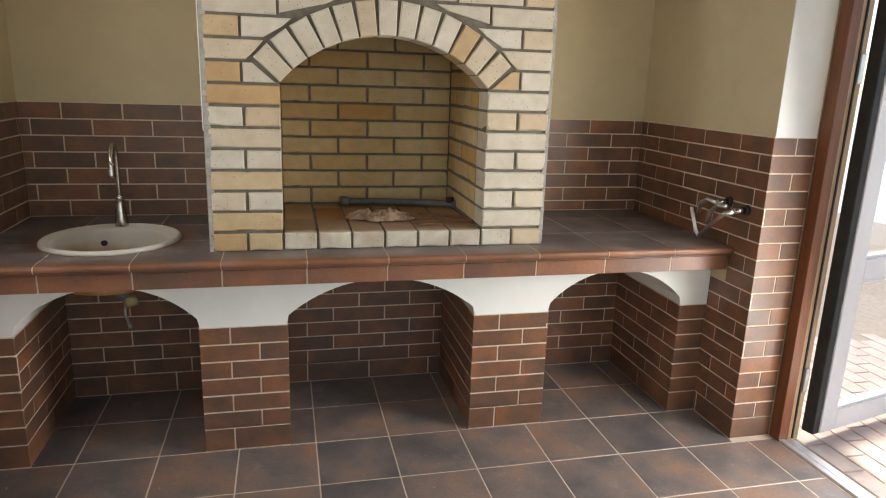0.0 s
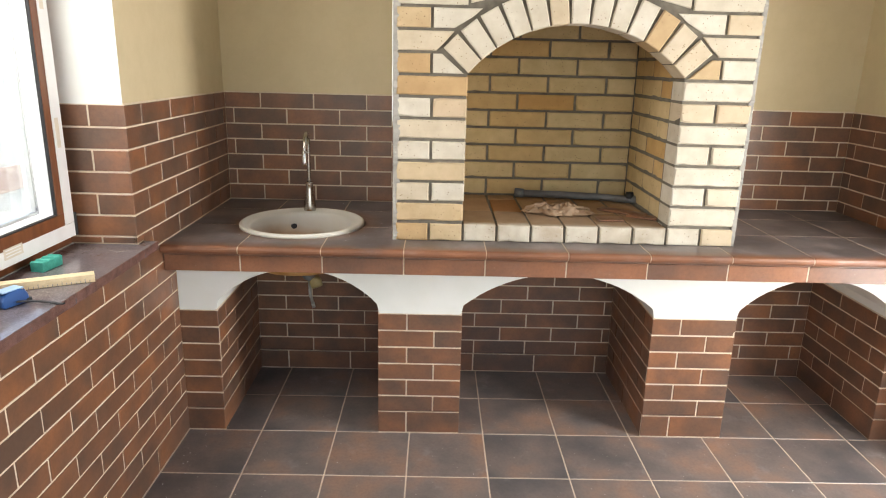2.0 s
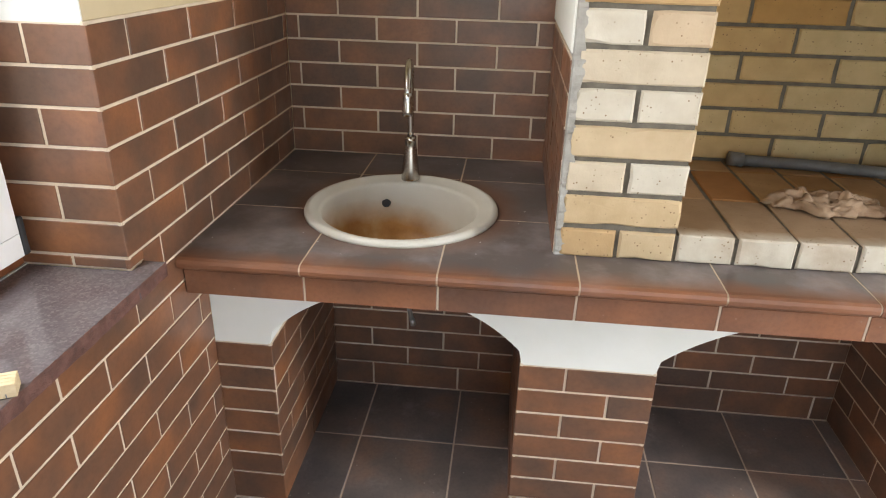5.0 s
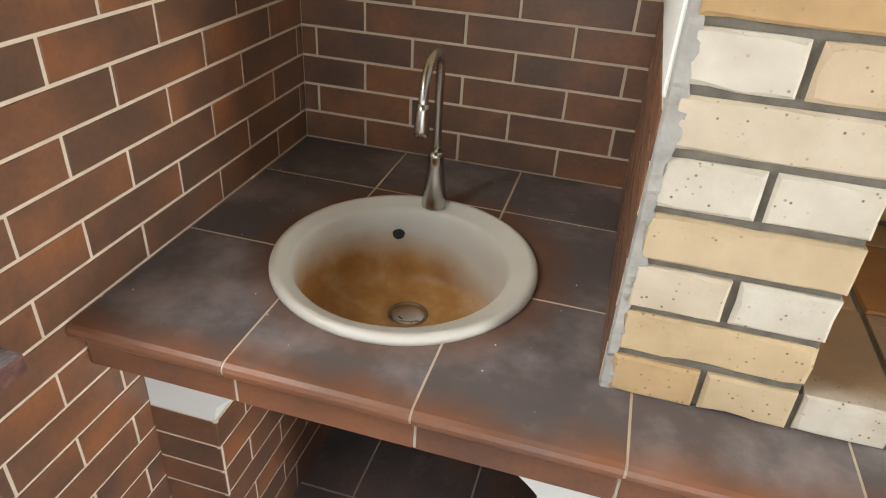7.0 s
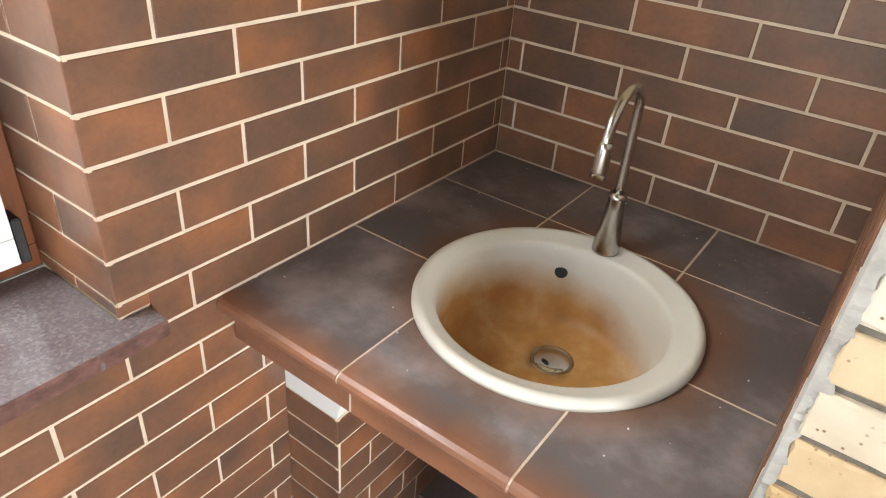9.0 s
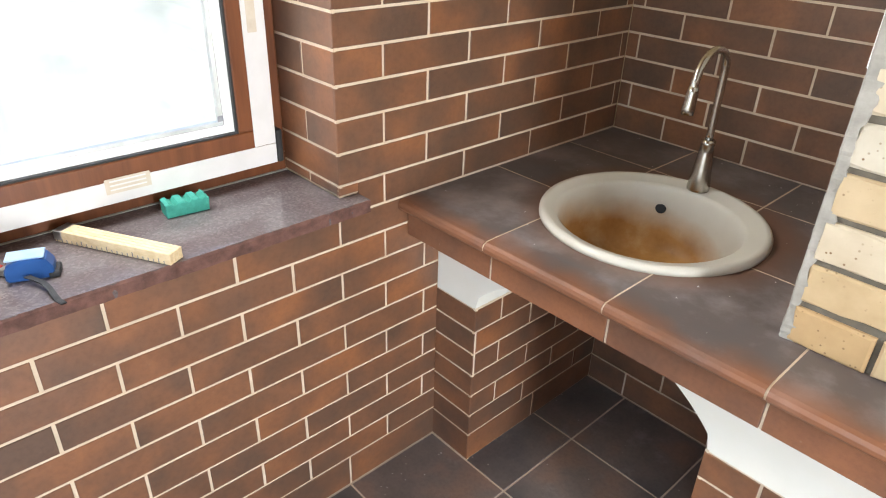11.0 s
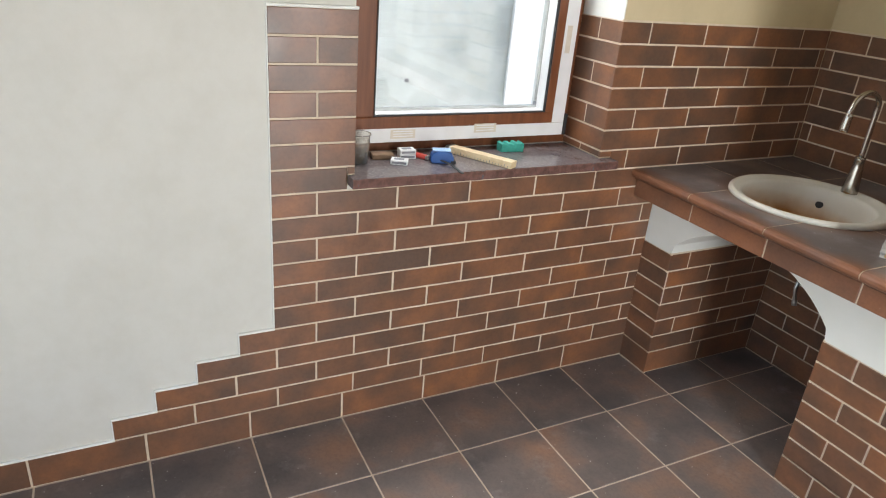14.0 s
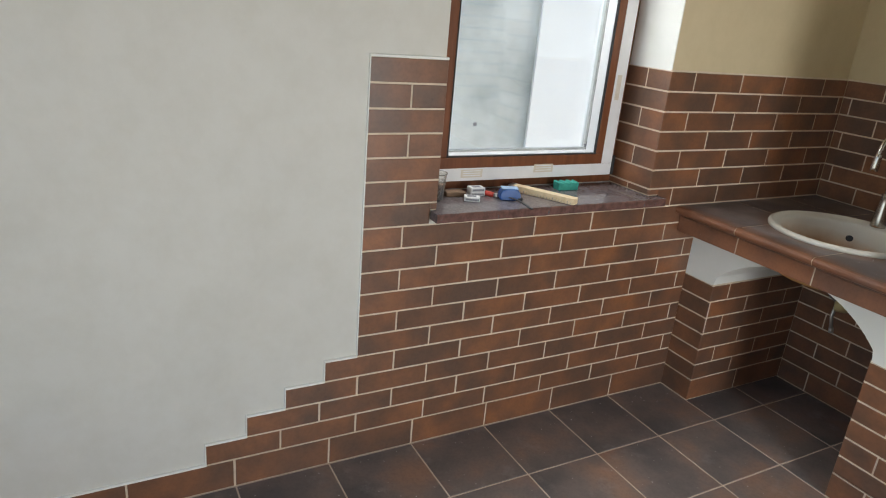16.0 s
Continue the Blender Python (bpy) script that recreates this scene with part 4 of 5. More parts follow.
# ---- things in the firebox ----
def rag():
    """A crumpled cloth: a low mound of folds."""
    bm = bmesh.new()
    n, m = 56, 30
    vs = {}
    for i in range(n + 1):
        for j in range(m + 1):
            u, v = i / n * 2 - 1, j / m * 2 - 1
            u, v = u * math.sqrt(1 - v * v / 2), v * math.sqrt(1 - u * u / 2)
            edge = max(0.0, 1 - (u * u + v * v))
            f = 0.5 + 0.5 * math.sin(7.5 * u + 5 * noise.noise((u * 2, v * 2, 1)) + 2.2 * v)
            g = 0.5 + 0.5 * noise.noise((u * 4.5, v * 4.5, 4))
            z = 0.003 + (0.014 + 0.042 * f * g + 0.012 * noise.noise((u * 9, v * 9, 8))) * edge ** 0.5
            x = 0.140 * u * (1 + 0.30 * noise.noise((v * 3, u, 2))) + 0.01 * noise.noise((u * 8, v * 8, 12))
            y = 0.066 * v * (1 + 0.55 * noise.noise((u * 3, v, 6))) + 0.01 * noise.noise((u * 8, v * 8, 17))
            vs[i, j] = bm.verts.new((x, y, max(z, 0.002)))
    for i in range(n):
        for j in range(m):
            bm.faces.new((vs[i, j], vs[i + 1, j], vs[i + 1, j + 1], vs[i, j + 1]))
    return bm


ob = tagged(smooth(part("rag", rag(), M_RAG)), "crumpled dirty beige rag on the hearth bricks", "cloth")
ob.matrix_world = pose(1.475, 0.455, HEARTH + 0.001, 0, 0, -6)
ob.modifiers.new("thick", 'SOLIDIFY').thickness = -0.002

conduit = thing("plastic_pipe", (1.62, 0.72, HEARTH), "dark grey corrugated plastic pipe along the back of the hearth", "pipe")
pts = [(1.375 + 0.47 * i / 30, 0.785 - 0.005 * math.sin(i / 9) - 0.10 * (i / 30) ** 2.2, HEARTH + 0.017) for i in range(31)]
smooth(part("tube", tube(pts, 0.016, 16), M_PIPE, conduit))
smooth(part("socket", tube([pts[0], (1.335, 0.786, HEARTH + 0.021)], 0.0205, 18), M_PIPE, conduit))
e = Vector(pts[-1])
smooth(part("socket", tube([e, e + Vector((0.02, -0.012, 0.004)), e + Vector((0.045, -0.035, 0.006))], [0.0165, 0.0215, 0.0215], 18), M_PIPE, conduit))
smooth(part("plug", tube([e + Vector((-0.012, 0.01, 0.005)), e + Vector((-0.012, 0.012, 0.032))], [0.022, 0.016], 14), M_RUBBER, conduit))

for x, y, rz, w, d in ((1.745, 0.485, -38, 0.20, 0.055), (1.805, 0.395, -32, 0.12, 0.05)):
    bm = boxes((-w / 2, w / 2, -d / 2, d / 2, 0, 0.009), bevel=0.0015)
    ob = tagged(part("tile_offcut", bm, M_TILE), "broken strip of brown clinker tile on the hearth", "tile offcut", "tile offcuts")
    ob.matrix_world = pose(x, y, HEARTH + 0.0012, 0, 0, rz)
ob = tagged(part("tile_offcut", boxes((-0.05, 0.05, -0.03, 0.03, 0, 0.008), bevel=0.0015), M_TILE), "small piece of brown clinker tile on the hearth", "tile offcut", "tile offcuts")
ob.matrix_world = pose(1.66, 0.345, HEARTH + 0.0012, 0, 0, 6)


# ---- sink and tap ----
sink = thing("round_sink", (*SINK_C, COUNTER), "round cream composite sink with rusty residue in the bowl", "sink")


def bowl():
    """Rim with a wider ledge at the back, then a deep bowl; the drain is left open."""
    bm = bmesh.new()
    steps = 72
    rings = []
    prof = [(1.0, 0.0005, 0), (1.0, 0.007, 0), (0.990, 0.0125, 0), (0.972, 0.0158, 0), (0.952, 0.0165, 0), (0.932, 0.0150, 0), (0.915, 0.0110, 0), (0.84, 0.0065, 0), (0.816, 0.0035, 0), (0.806, -0.004, 0), (0.800, -0.014, 0),
            (0.790, -0.050, 0), (0.774, -0.098, 0.02), (0.746, -0.132, 0.06), (0.70, -0.152, 0.12), (0.60, -0.163, 0.3), (0.40, -0.169, 0.7), (0.28, -0.172, 0.95), (0.17, -0.174, 1), (0.165, -0.183, 1)]
    back = [(0.17, -0.192, 1), (0.36, -0.188, 0.8), (0.60, -0.182, 0.35), (0.76, -0.164, 0.12), (0.81, -0.140, 0.06), (0.826, -0.098, 0.02), (0.842, -0.03, 0), (0.86, 0.0, 0), (0.99, 0.0, 0)]
    for r, z, s in prof + back:
        o = (1 - s) if r < 0.85 else 0.0
        rings.append([bm.verts.new((SINK_R * r * math.cos(t) - 0.012 * s - 0.006 * o, SINK_R * r * math.sin(t) + 0.066 * s - 0.004 * o, z)) for t in (2 * math.pi * k / steps for k in range(steps))])
    for a, b in zip(rings, rings[1:]):
        for k in range(steps):
            bm.faces.new((a[k], b[k], b[(k + 1) % steps], a[(k + 1) % steps]))
    for k in range(steps):
        a, b = rings[-1], rings[0]
        bm.faces.new((a[k], b[k], b[(k + 1) % steps], a[(k + 1) % steps]))
    bmesh.ops.recalc_face_normals(bm, faces=bm.faces)
    bmesh.ops.translate(bm, vec=(*SINK_C, COUNTER), verts=bm.verts)
    return bm


smooth(part("bowl", bowl(), M_CERAMIC, sink)).matrix_world = Matrix.Identity(4)
bowl_ob = sink.children[0]
for v in bowl_ob.data.vertices:
    v.co -= Vector((*SINK_C, COUNTER))
bowl_ob.matrix_world = Matrix.Translation((*SINK_C, COUNTER))
DRAIN = (SINK_C[0] - 0.012, SINK_C[1] + 0.066, COUNTER - 0.1738)
smooth(part("drain_ring", lathe([(0.043, 0.0), (0.042, 0.0018), (0.038, 0.0018), (0.036, -0.004), (0.036, -0.03)], 36, DRAIN), M_TARNISH, sink, "tarnished drain ring"))
smooth(part("drain_plug", lathe([(0.0360, -0.0045), (0.0352, -0.0014), (0.0345, -0.0010), (0.018, -0.0010), (0.0005, -0.0010)], 36, DRAIN), M_MIRROR, sink, "polished steel drain plug"))
HX, HY, HZ = 0.373, 0.622, 0.753
# Flat black disc; the shade inside the overflow hole is its colour.
ov = lathe([(0.0, 0.0006), (0.012, 0.0006), (0.0132, 0.0), (0.0132, -0.003)], 24)
d = Vector((SINK_C[0] - HX, SINK_C[1] - HY, 0)).normalized()
ov_pos = Vector((SINK_C[0], SINK_C[1], HZ)) - d * (SINK_R * 0.790 - 0.0012) + Vector((-0.006, -0.004, 0))
bmesh.ops.transform(ov, matrix=Matrix.Translation(ov_pos) @ (d + Vector((0, 0, 0.22))).to_track_quat('Z', 'Y').to_matrix().to_4x4(), verts=ov.verts)
part("overflow", ov, M_RUBBER, sink, "overflow hole drawn as a black disc")
trap = tube([(DRAIN[0], DRAIN[1], COUNTER - 0.186), (DRAIN[0], DRAIN[1], COUNTER - 0.225)], [0.04, 0.03], 20)
smooth(part("waste_fitting", trap, M_RUBBER, sink))

tap = thing("mixer_tap", (0.427, 0.668, COUNTER + 0.012), "brushed nickel swan-neck kitchen tap behind the sink", "tap")
TX, TY, TZ = 0.427, 0.668, COUNTER + 0.0105
smooth(part("body", lathe([(0.0, 0.0), (0.026, 0.0), (0.0265, 0.006), (0.0245, 0.03), (0.021, 0.06), (0.017, 0.095), (0.0155, 0.112), (0.0165, 0.114), (0.0165, 0.124), (0.0, 0.126)], 30, (TX, TY, TZ)), M_CHROME, tap))
neck = [(TX, TY, TZ + 0.12 + 0.17 * i / 8) for i in range(9)]
for i in range(1, 19):
    t = math.pi * i / 18 * 0.97
    neck.append((TX + 0.008 * (1 - math.cos(t)), TY - 0.079 * (1 - math.cos(t)), TZ + 0.29 + 0.052 * math.sin(t)))
last = Vector(neck[-1])
neck += [tuple(last + Vector((0.001, -0.006, -0.009 * i))) for i in range(1, 4)]
smooth(part("spout", tube(neck, 0.0088, 16), M_CHROME, tap))
tip = Vector(neck[-1])
smooth(part("nozzle", tube([tip + Vector((0, 0.001, 0.012)), tip, tip + Vector((0, -0.004, -0.035)), tip + Vector((0, -0.005, -0.046))], [0.0105, 0.0118, 0.0138, 0.0125], 20), M_CHROME, tap))

# supply hose and fitting below the sink
hose = thing("supply_hose", (0.44, 0.52, 0.60), "braided steel supply hose hanging under the sink", "hose")
smooth(part("hose", tube([(0.427, 0.690, 0.74), (0.428, 0.690, 0.68), (0.432, 0.665, 0.60), (0.438, 0.60, 0.555), (0.441, 0.535, 0.525), (0.444, 0.52, 0.48), (0.455, 0.52, 0.435)], 0.0065, 12), M_STEEL, hose))
smooth(part("nut", tube([(0.455, 0.52, 0.437), (0.459, 0.52, 0.418)], 0.009, 6), M_STEEL, hose))
waste = thing("waste_pipe", (0.476, 0.53, 0.55), "short waste pipe with a dull yellow cap under the sink", "pipe")
smooth(part("pipe", tube([(DRAIN[0], DRAIN[1], COUNTER - 0.224), (DRAIN[0] + 0.010, DRAIN[1] + 0.002, 0.565), (0.466, 0.524, 0.548)], [0.022, 0.022, 0.020], 18), M_PIPE, waste))
smooth(part("cap", tube([(0.462, 0.528, 0.552), (0.470, 0.518, 0.535), (0.478, 0.508, 0.518)], [0.022, 0.0265, 0.024], 20), M_YELLOW, waste, "dull yellow cap"))


# ---- window ----
window = thing("window_1", (-0.2, (WIN0 + WIN1) / 2, 1.5), "brown foiled window with white protective film still on the sash", "window", kind="structure")


def frame_boxes(x0, x1, y0, y1, z0, z1, w):
    """Four bars of a frame, as separate boxes."""
    return ((x0, x1, y0, y1, z0, z0 + w), (x0, x1, y0, y1, z1 - w, z1), (x0, x1, y0, y0 + w, z0 + w, z1 - w), (x0, x1, y1 - w, y1, z0 + w, z1 - w))


WX = -0.215
wf = part("outer_frame", bmesh.new(), M_FRAME, window)
bm = bmesh.new()
for b in frame_boxes(WX - 0.07, WX, WIN0, WIN1, SILL, WIN_TOP, 0.042):
    box(bm, *b, bevel=0.002)
bm.to_mesh(wf.data)
bm.free()
bm = bmesh.new()
SY0, SY1, SZ0, SZ1 = WIN0 + 0.038, WIN1 - 0.042, SILL + 0.038, WIN_TOP - 0.036
for b in frame_boxes(WX - 0.060, WX + 0.037, SY0, SY1, SZ0, SZ1, 0.082):
    box(bm, *b, bevel=0.003)
sash = part("sash", bm, M_FRAME, window)
GY0, GY1, GZ0, GZ1 = SY0 + 0.082, SY1 - 0.082, SZ0 + 0.082, SZ1 - 0.082
bm = bmesh.new()
box(bm, WX + 0.037, WX + 0.0395, SY0 + 0.012, SY1, SZ0 + 0.001, SZ0 + 0.045, bevel=0.0006)
part("film_strip", bm, M_FILM, sash, "white protective film on the bottom rail")
bm = bmesh.new()
box(bm, WX + 0.037, WX + 0.0395, SY1 - 0.050, SY1, SZ0 + 0.046, SZ1, bevel=0.0006)
part("film_strip", bm, M_FILM, sash, "white protective film on the stile")
for y, z, w, h in ((-0.74, SZ0 + 0.026, 0.085, 0.028), (-0.44, SZ0 + 0.036, 0.085, 0.030), (SY1 - 0.030, 1.22, 0.020, 0.09), (SY1 - 0.030, 1.62, 0.020, 0.09)):
    part("film_print", boxes((WX + 0.0395, WX + 0.0400, y - w / 2, y + w / 2, z - h / 2, z + h / 2)), M_FILMMARK, sash, "tan printed patch")
    for q in range(3):
        if w > h:
            part("print_bar", boxes((WX + 0.0400, WX + 0.0403, y - w * 0.4, y + w * 0.4, z - h * 0.3 + q * h * 0.28, z - h * 0.3 + q * h * 0.28 + 0.003)), M_FILM, sash)
for b in frame_boxes(WX + 0.026, WX + 0.0355, GY0, GY1, GZ0, GZ1, 0.004):
    part("gasket", boxes(b), M_RUBBER, sash)
for b in frame_boxes(WX - 0.055, WX + 0.026, GY0, GY1, GZ0, GZ1, 0.006):
    part("lining", boxes(b), M_PVC, sash, "white inner edge of the sash")
for b in frame_boxes(WX - 0.036, WX - 0.022, GY0 + 0.006, GY1 - 0.006, GZ0 + 0.006, GZ1 - 0.006, 0.008):
    part("spacer", boxes(b), M_STEEL, sash, "grey spacer bar between the panes")
for x in (WX - 0.021, WX - 0.041):
    pane = part("pane", boxes((x, x + 0.004, GY0 + 0.0062, GY1 - 0.0062, GZ0 + 0.0062, GZ1 - 0.0062)), M_GLASS, window)
    pane.visible_shadow = False
for y, z in ((-0.713, 1.075), (-0.214, 0.995)):
    part("dirt_spot", boxes((WX - 0.0168, WX - 0.0162, y - 0.007, y + 0.007, z - 0.006, z + 0.006)), M_GREYPRINT, window, "speck of dried dirt on the glass")
part("hinge", boxes((WX + 0.0, WX + 0.042, SY1 + 0.002, SY1 + 0.016, SZ0 + 0.0, SZ0 + 0.075), bevel=0.003), M_RUBBER, window, "black hinge cover")
part("seal_bead", boxes((WX, WX + 0.006, WIN0, WIN1, SILL, SILL + 0.0025), bevel=0.0006), M_LMORTAR, window)

sill = part("window_sill_board", bmesh.new(), M_GRANITE)
bm = bmesh.new()
box(bm, -0.215, 0.046, WIN0 + 0.001, WIN1 - 0.001, SILL - 0.028, SILL)
box(bm, 0.0015, 0.046, WIN0 - 0.020, WIN0 + 0.001, SILL - 0.028, SILL)
box(bm, 0.0015, 0.046, WIN1 - 0.001, WIN1 + 0.046, SILL - 0.028, SILL)
bm.to_mesh(sill.data)
bm.free()
edge = bmesh.new()
prev = None
for i in range(121):
    y = WIN0 - 0.020 + (WIN1 + 0.046 - WIN0 + 0.020) * i / 120
    o = 0.047 + 0.0022 * noise.noise((y * 40, 1, 2)) + 0.001 * noise.noise((y * 110, 5, 2))
    low = SILL - 0.028 + 0.002 * noise.noise((y * 25, 9, 4))
    row = [edge.verts.new(p) for p in ((0.0455, y, SILL + 0.0003), (o - 0.0012, y, SILL + 0.0003), (o + 0.001, y, SILL - 0.005), (o + 0.0015 * noise.noise((y * 70, 3, 3)), y, SILL - 0.016), (o, y, low), (0.0455, y, low))]
    if prev:
        for k in range(6):
            edge.faces.new((prev[k], row[k], row[(k + 1) % 6], prev[(k + 1) % 6]))
    prev = row
bmesh.ops.recalc_face_normals(edge, faces=edge.faces)
part("sill_edge", edge, M_SILLEDGE, sill, "rough reddish sawn edge")
tagged(sill, "polished dark brown granite sill with a rough front edge, dusty", "window sill", kind="structure")


# ---- clutter on the sill ----
Z = SILL + 0.0005
sponge = thing("sponge", (-0.135, -0.352, Z), "teal foam sponge with a notched top on the sill", "sponge")
poly = [(-0.052, 0), (0.052, 0), (0.054, 0.036), (0.046, 0.042), (0.036, 0.030), (0.026, 0.041), (0.012, 0.041), (0.004, 0.029), (-0.008, 0.040), (-0.022, 0.040), (-0.030, 0.029), (-0.042, 0.041), (-0.053, 0.037)]
bm = prism([(x * 0.80, z * 0.74) for x, z in poly], -0.020, 0.020, 0.002)
bmesh.ops.transform(bm, matrix=pose(-0.142, -0.352, Z, 0, 0, 84), verts=bm.verts)
part("foam", bm, M_SPONGE, sponge)

ruler = thing("folding_rule", (-0.06, -0.512, Z), "folded pale wooden rule with printed scale", "folding rule")
d = Vector((0.218, 0.122, 0))
ang = math.degrees(math.atan2(d.y, d.x))
for i in range(4):
    bm = boxes((-0.125, 0.125, -0.0165 + 0.0085 * i, -0.0085 + 0.0085 * i, 0, 0.022), bevel=0.001)
    bmesh.ops.transform(bm, matrix=pose(-0.066, -0.512, Z, 0, 0, ang), verts=bm.verts)
    part("blade", bm, M_RULER, ruler)
for i in range(22):
    h = 0.010 if i % 5 == 0 else 0.006
    bm = boxes((-0.120 + 0.011 * i, -0.1185 + 0.011 * i, -0.0172, -0.0166, 0.001, 0.001 + h))
    bmesh.ops.transform(bm, matrix=pose(-0.066, -0.512, Z, 0, 0, ang), verts=bm.verts)
    part("graduation", bm, M_GREYPRINT, ruler)
bm = boxes((-0.126, -0.108, -0.0175, 0.0185, 0.004, 0.0225), bevel=0.001)
bmesh.ops.transform(bm, matrix=pose(-0.066, -0.512, Z, 0, 0, ang), verts=bm.verts)
part("end_cap", bm, M_STEEL, ruler)

tape = thing("tape_measure", (-0.06, -0.655, Z), "blue tape measure with black wrist strap", "tape measure")
poly = [(-0.042, 0.006), (-0.036, 0), (0.036, 0), (0.042, 0.008), (0.041, 0.024), (0.032, 0.040), (0.012, 0.047), (-0.018, 0.046), (-0.036, 0.036), (-0.042, 0.022)]
bm = prism(poly, -0.021, 0.021, 0.003)
bmesh.ops.transform(bm, matrix=pose(-0.062, -0.652, Z, 0, 0, 70) @ Matrix.Scale(0.86, 4), verts=bm.verts)
part("case", bm, M_BLUE, tape)
bm = boxes((-0.036, 0.030, -0.019, 0.019, 0.0445, 0.0485), bevel=0.001)
bmesh.ops.transform(bm, matrix=pose(-0.062, -0.652, Z, 0, 0, 70) @ Matrix.Scale(0.86, 4), verts=bm.verts)
part("label", bm, M_PALEBLUE, tape, "pale blue label")
bm = boxes((0.03, 0.050, -0.022, 0.022, 0.0, 0.012), bevel=0.002)
bmesh.ops.transform(bm, matrix=pose(-0.062, -0.652, Z, 0, 0, 70) @ Matrix.Scale(0.86, 4), verts=bm.verts)
part("mouth", bm, M_BLACK, tape)
bm = bmesh.new()
prev = None
for i in range(15):
    t = i / 14
    x, y = -0.040 + 0.100 * t, -0.664 + 0.030 * t + 0.006 * math.sin(5 * t)
    z = Z + 0.010 * (1 - t) + 0.0012 if x < 0.044 else Z + 0.0012 - 0.10 * max(0.0, x - 0.044)
    row = [bm.verts.new((x, y - 0.0045, z)), bm.verts.new((x, y + 0.0045, z)), bm.verts.new((x, y + 0.0045, z + 0.0025)), bm.verts.new((x, y - 0.0045, z + 0.0025))]
    if prev:
        for k in range(4):
            bm.faces.new((prev[k], prev[(k + 1) % 4], row[(k + 1) % 4], row[k]))
    prev = row
bmesh.ops.recalc_face_normals(bm, faces=bm.faces)
part("strap", bm, M_BLACK, tape, "black webbing strap over the sill edge")


def match_box(x, y, z, rz, label):
    ob = thing("match_box", (x, y, z), label, "box", "small boxes on the sill")
    for name, b, mat in (("sleeve", (-0.026, 0.026, -0.018, 0.018, 0, 0.014), M_PAPER), ("striker", (-0.022, 0.022, -0.0185, 0.0185, 0.003, 0.010), M_GREYPRINT), ("print", (-0.016, 0.014, -0.010, 0.010, 0.0142, 0.0146), M_GREYPRINT)):
        bm = boxes(b, bevel=0.0008 if name == "sleeve" else 0)
        bmesh.ops.transform(bm, matrix=pose(x, y, z, 0, 0, rz), verts=bm.verts)
        part(name, bm, mat, ob)
    return ob


match_box(-0.075, -0.790, Z, 62, "small white card box with grey print on the sill")
match_box(-0.132, -0.742, Z, 80, "small white card box with grey print on the sill")
match_box(-0.130, -0.744, Z + 0.0152, 86, "small white card box stacked on another one")
bm = boxes((-0.035, 0.035, -0.02, 0.02, 0, 0.016), bevel=0.002)
bmesh.ops.transform(bm, matrix=pose(-0.140, -0.822, Z, 0, 0, 82), verts=bm.verts)
tagged(part("card_box", bm, M_BROWNCARD), "small brown card box on the sill", "box")
lighter = thing("lighter", (-0.105, -0.695, Z), "red plastic lighter with a metal head", "lighter")
bm = boxes((-0.030, 0.022, -0.010, 0.010, 0, 0.014), bevel=0.004)
bmesh.ops.transform(bm, matrix=pose(-0.118, -0.700, Z, 0, 0, 30), verts=bm.verts)
part("case", bm, M_RED, lighter)
bm = boxes((0.022, 0.036, -0.009, 0.009, 0.001, 0.013), bevel=0.002)
bmesh.ops.transform(bm, matrix=pose(-0.118, -0.700, Z, 0, 0, 30), verts=bm.verts)
part("head", bm, M_STEEL, lighter)
jar = thing("plastic_cup", (-0.115, -0.912, Z), "clear plastic cup with brown residue on the sill", "cup")
smooth(part("cup", lathe([(0.0, 0.0), (0.028, 0.0), (0.034, 0.085), (0.0365, 0.086), (0.0355, 0.089), (0.0325, 0.087), (0.0268, 0.0025), (0.0, 0.0025)], 28, (-0.115, -0.908, Z)), M_JAR, jar))
smooth(part("residue", lathe([(0.0, 0.003), (0.0262, 0.003), (0.0304, 0.055), (0.0, 0.058)], 24, (-0.115, -0.908, Z)), M_LIQUID, jar, "brown liquid in the cup"))

# ---- open water connection on the right wall ----
valve = thing("water_connection", (2.87, 0.15, 0.95), "unfinished taps and short hoses sticking out of the tiled wall", "plumbing")
# Black discs stand in for the dark rough holes round the stubs.
for y, z in ((0.035, 0.975), (0.150, 0.990)):
    smooth(part("rosette", tube([(2.879, y, z), (2.865, y, z)], [0.022, 0.019], 20), M_RUBBER, valve))
    smooth(part("stub", tube([(2.868, y, z), (2.815, y, z - 0.005)], 0.013, 14), M_CHROME, valve))
smooth(part("hose", tube([(2.815, 0.035, 0.97), (2.79, 0.06, 0.955), (2.785, 0.12, 0.905), (2.785, 0.20, 0.835)], [0.011, 0.0095, 0.008, 0.0075], 12), M_STEEL, valve))
smooth(part("hose", tube([(2.785, 0.203, 0.833), (2.782, 0.225, 0.86), (2.78, 0.268, 0.945)], 0.0075, 12), M_PVC, valve, "white pipe end"))
smooth(part("hose", tube([(2.815, 0.150, 0.985), (2.79, 0.175, 0.995), (2.785, 0.215, 0.975), (2.785, 0.222, 0.93)], 0.0085, 12), M_STEEL, valve))
smooth(part("hose", tube([(2.80, 0.06, 0.985), (2.785, 0.10, 0.985), (2.78, 0.14, 0.945), (2.78, 0.145, 0.905)], 0.0095, 12), M_STEEL, valve))

# ---- garden door ----
door_frame = thing("door_1", (3.12, -0.55, 0), "brown foiled garden door frame with aluminium threshold", "door", kind="structure")
part("jamb", boxes((3.074, 3.120, DOOR0 - 0.060, DOOR0 - 0.003, 0.001, DOOR_TOP), bevel=0.002), M_FRAME, door_frame)
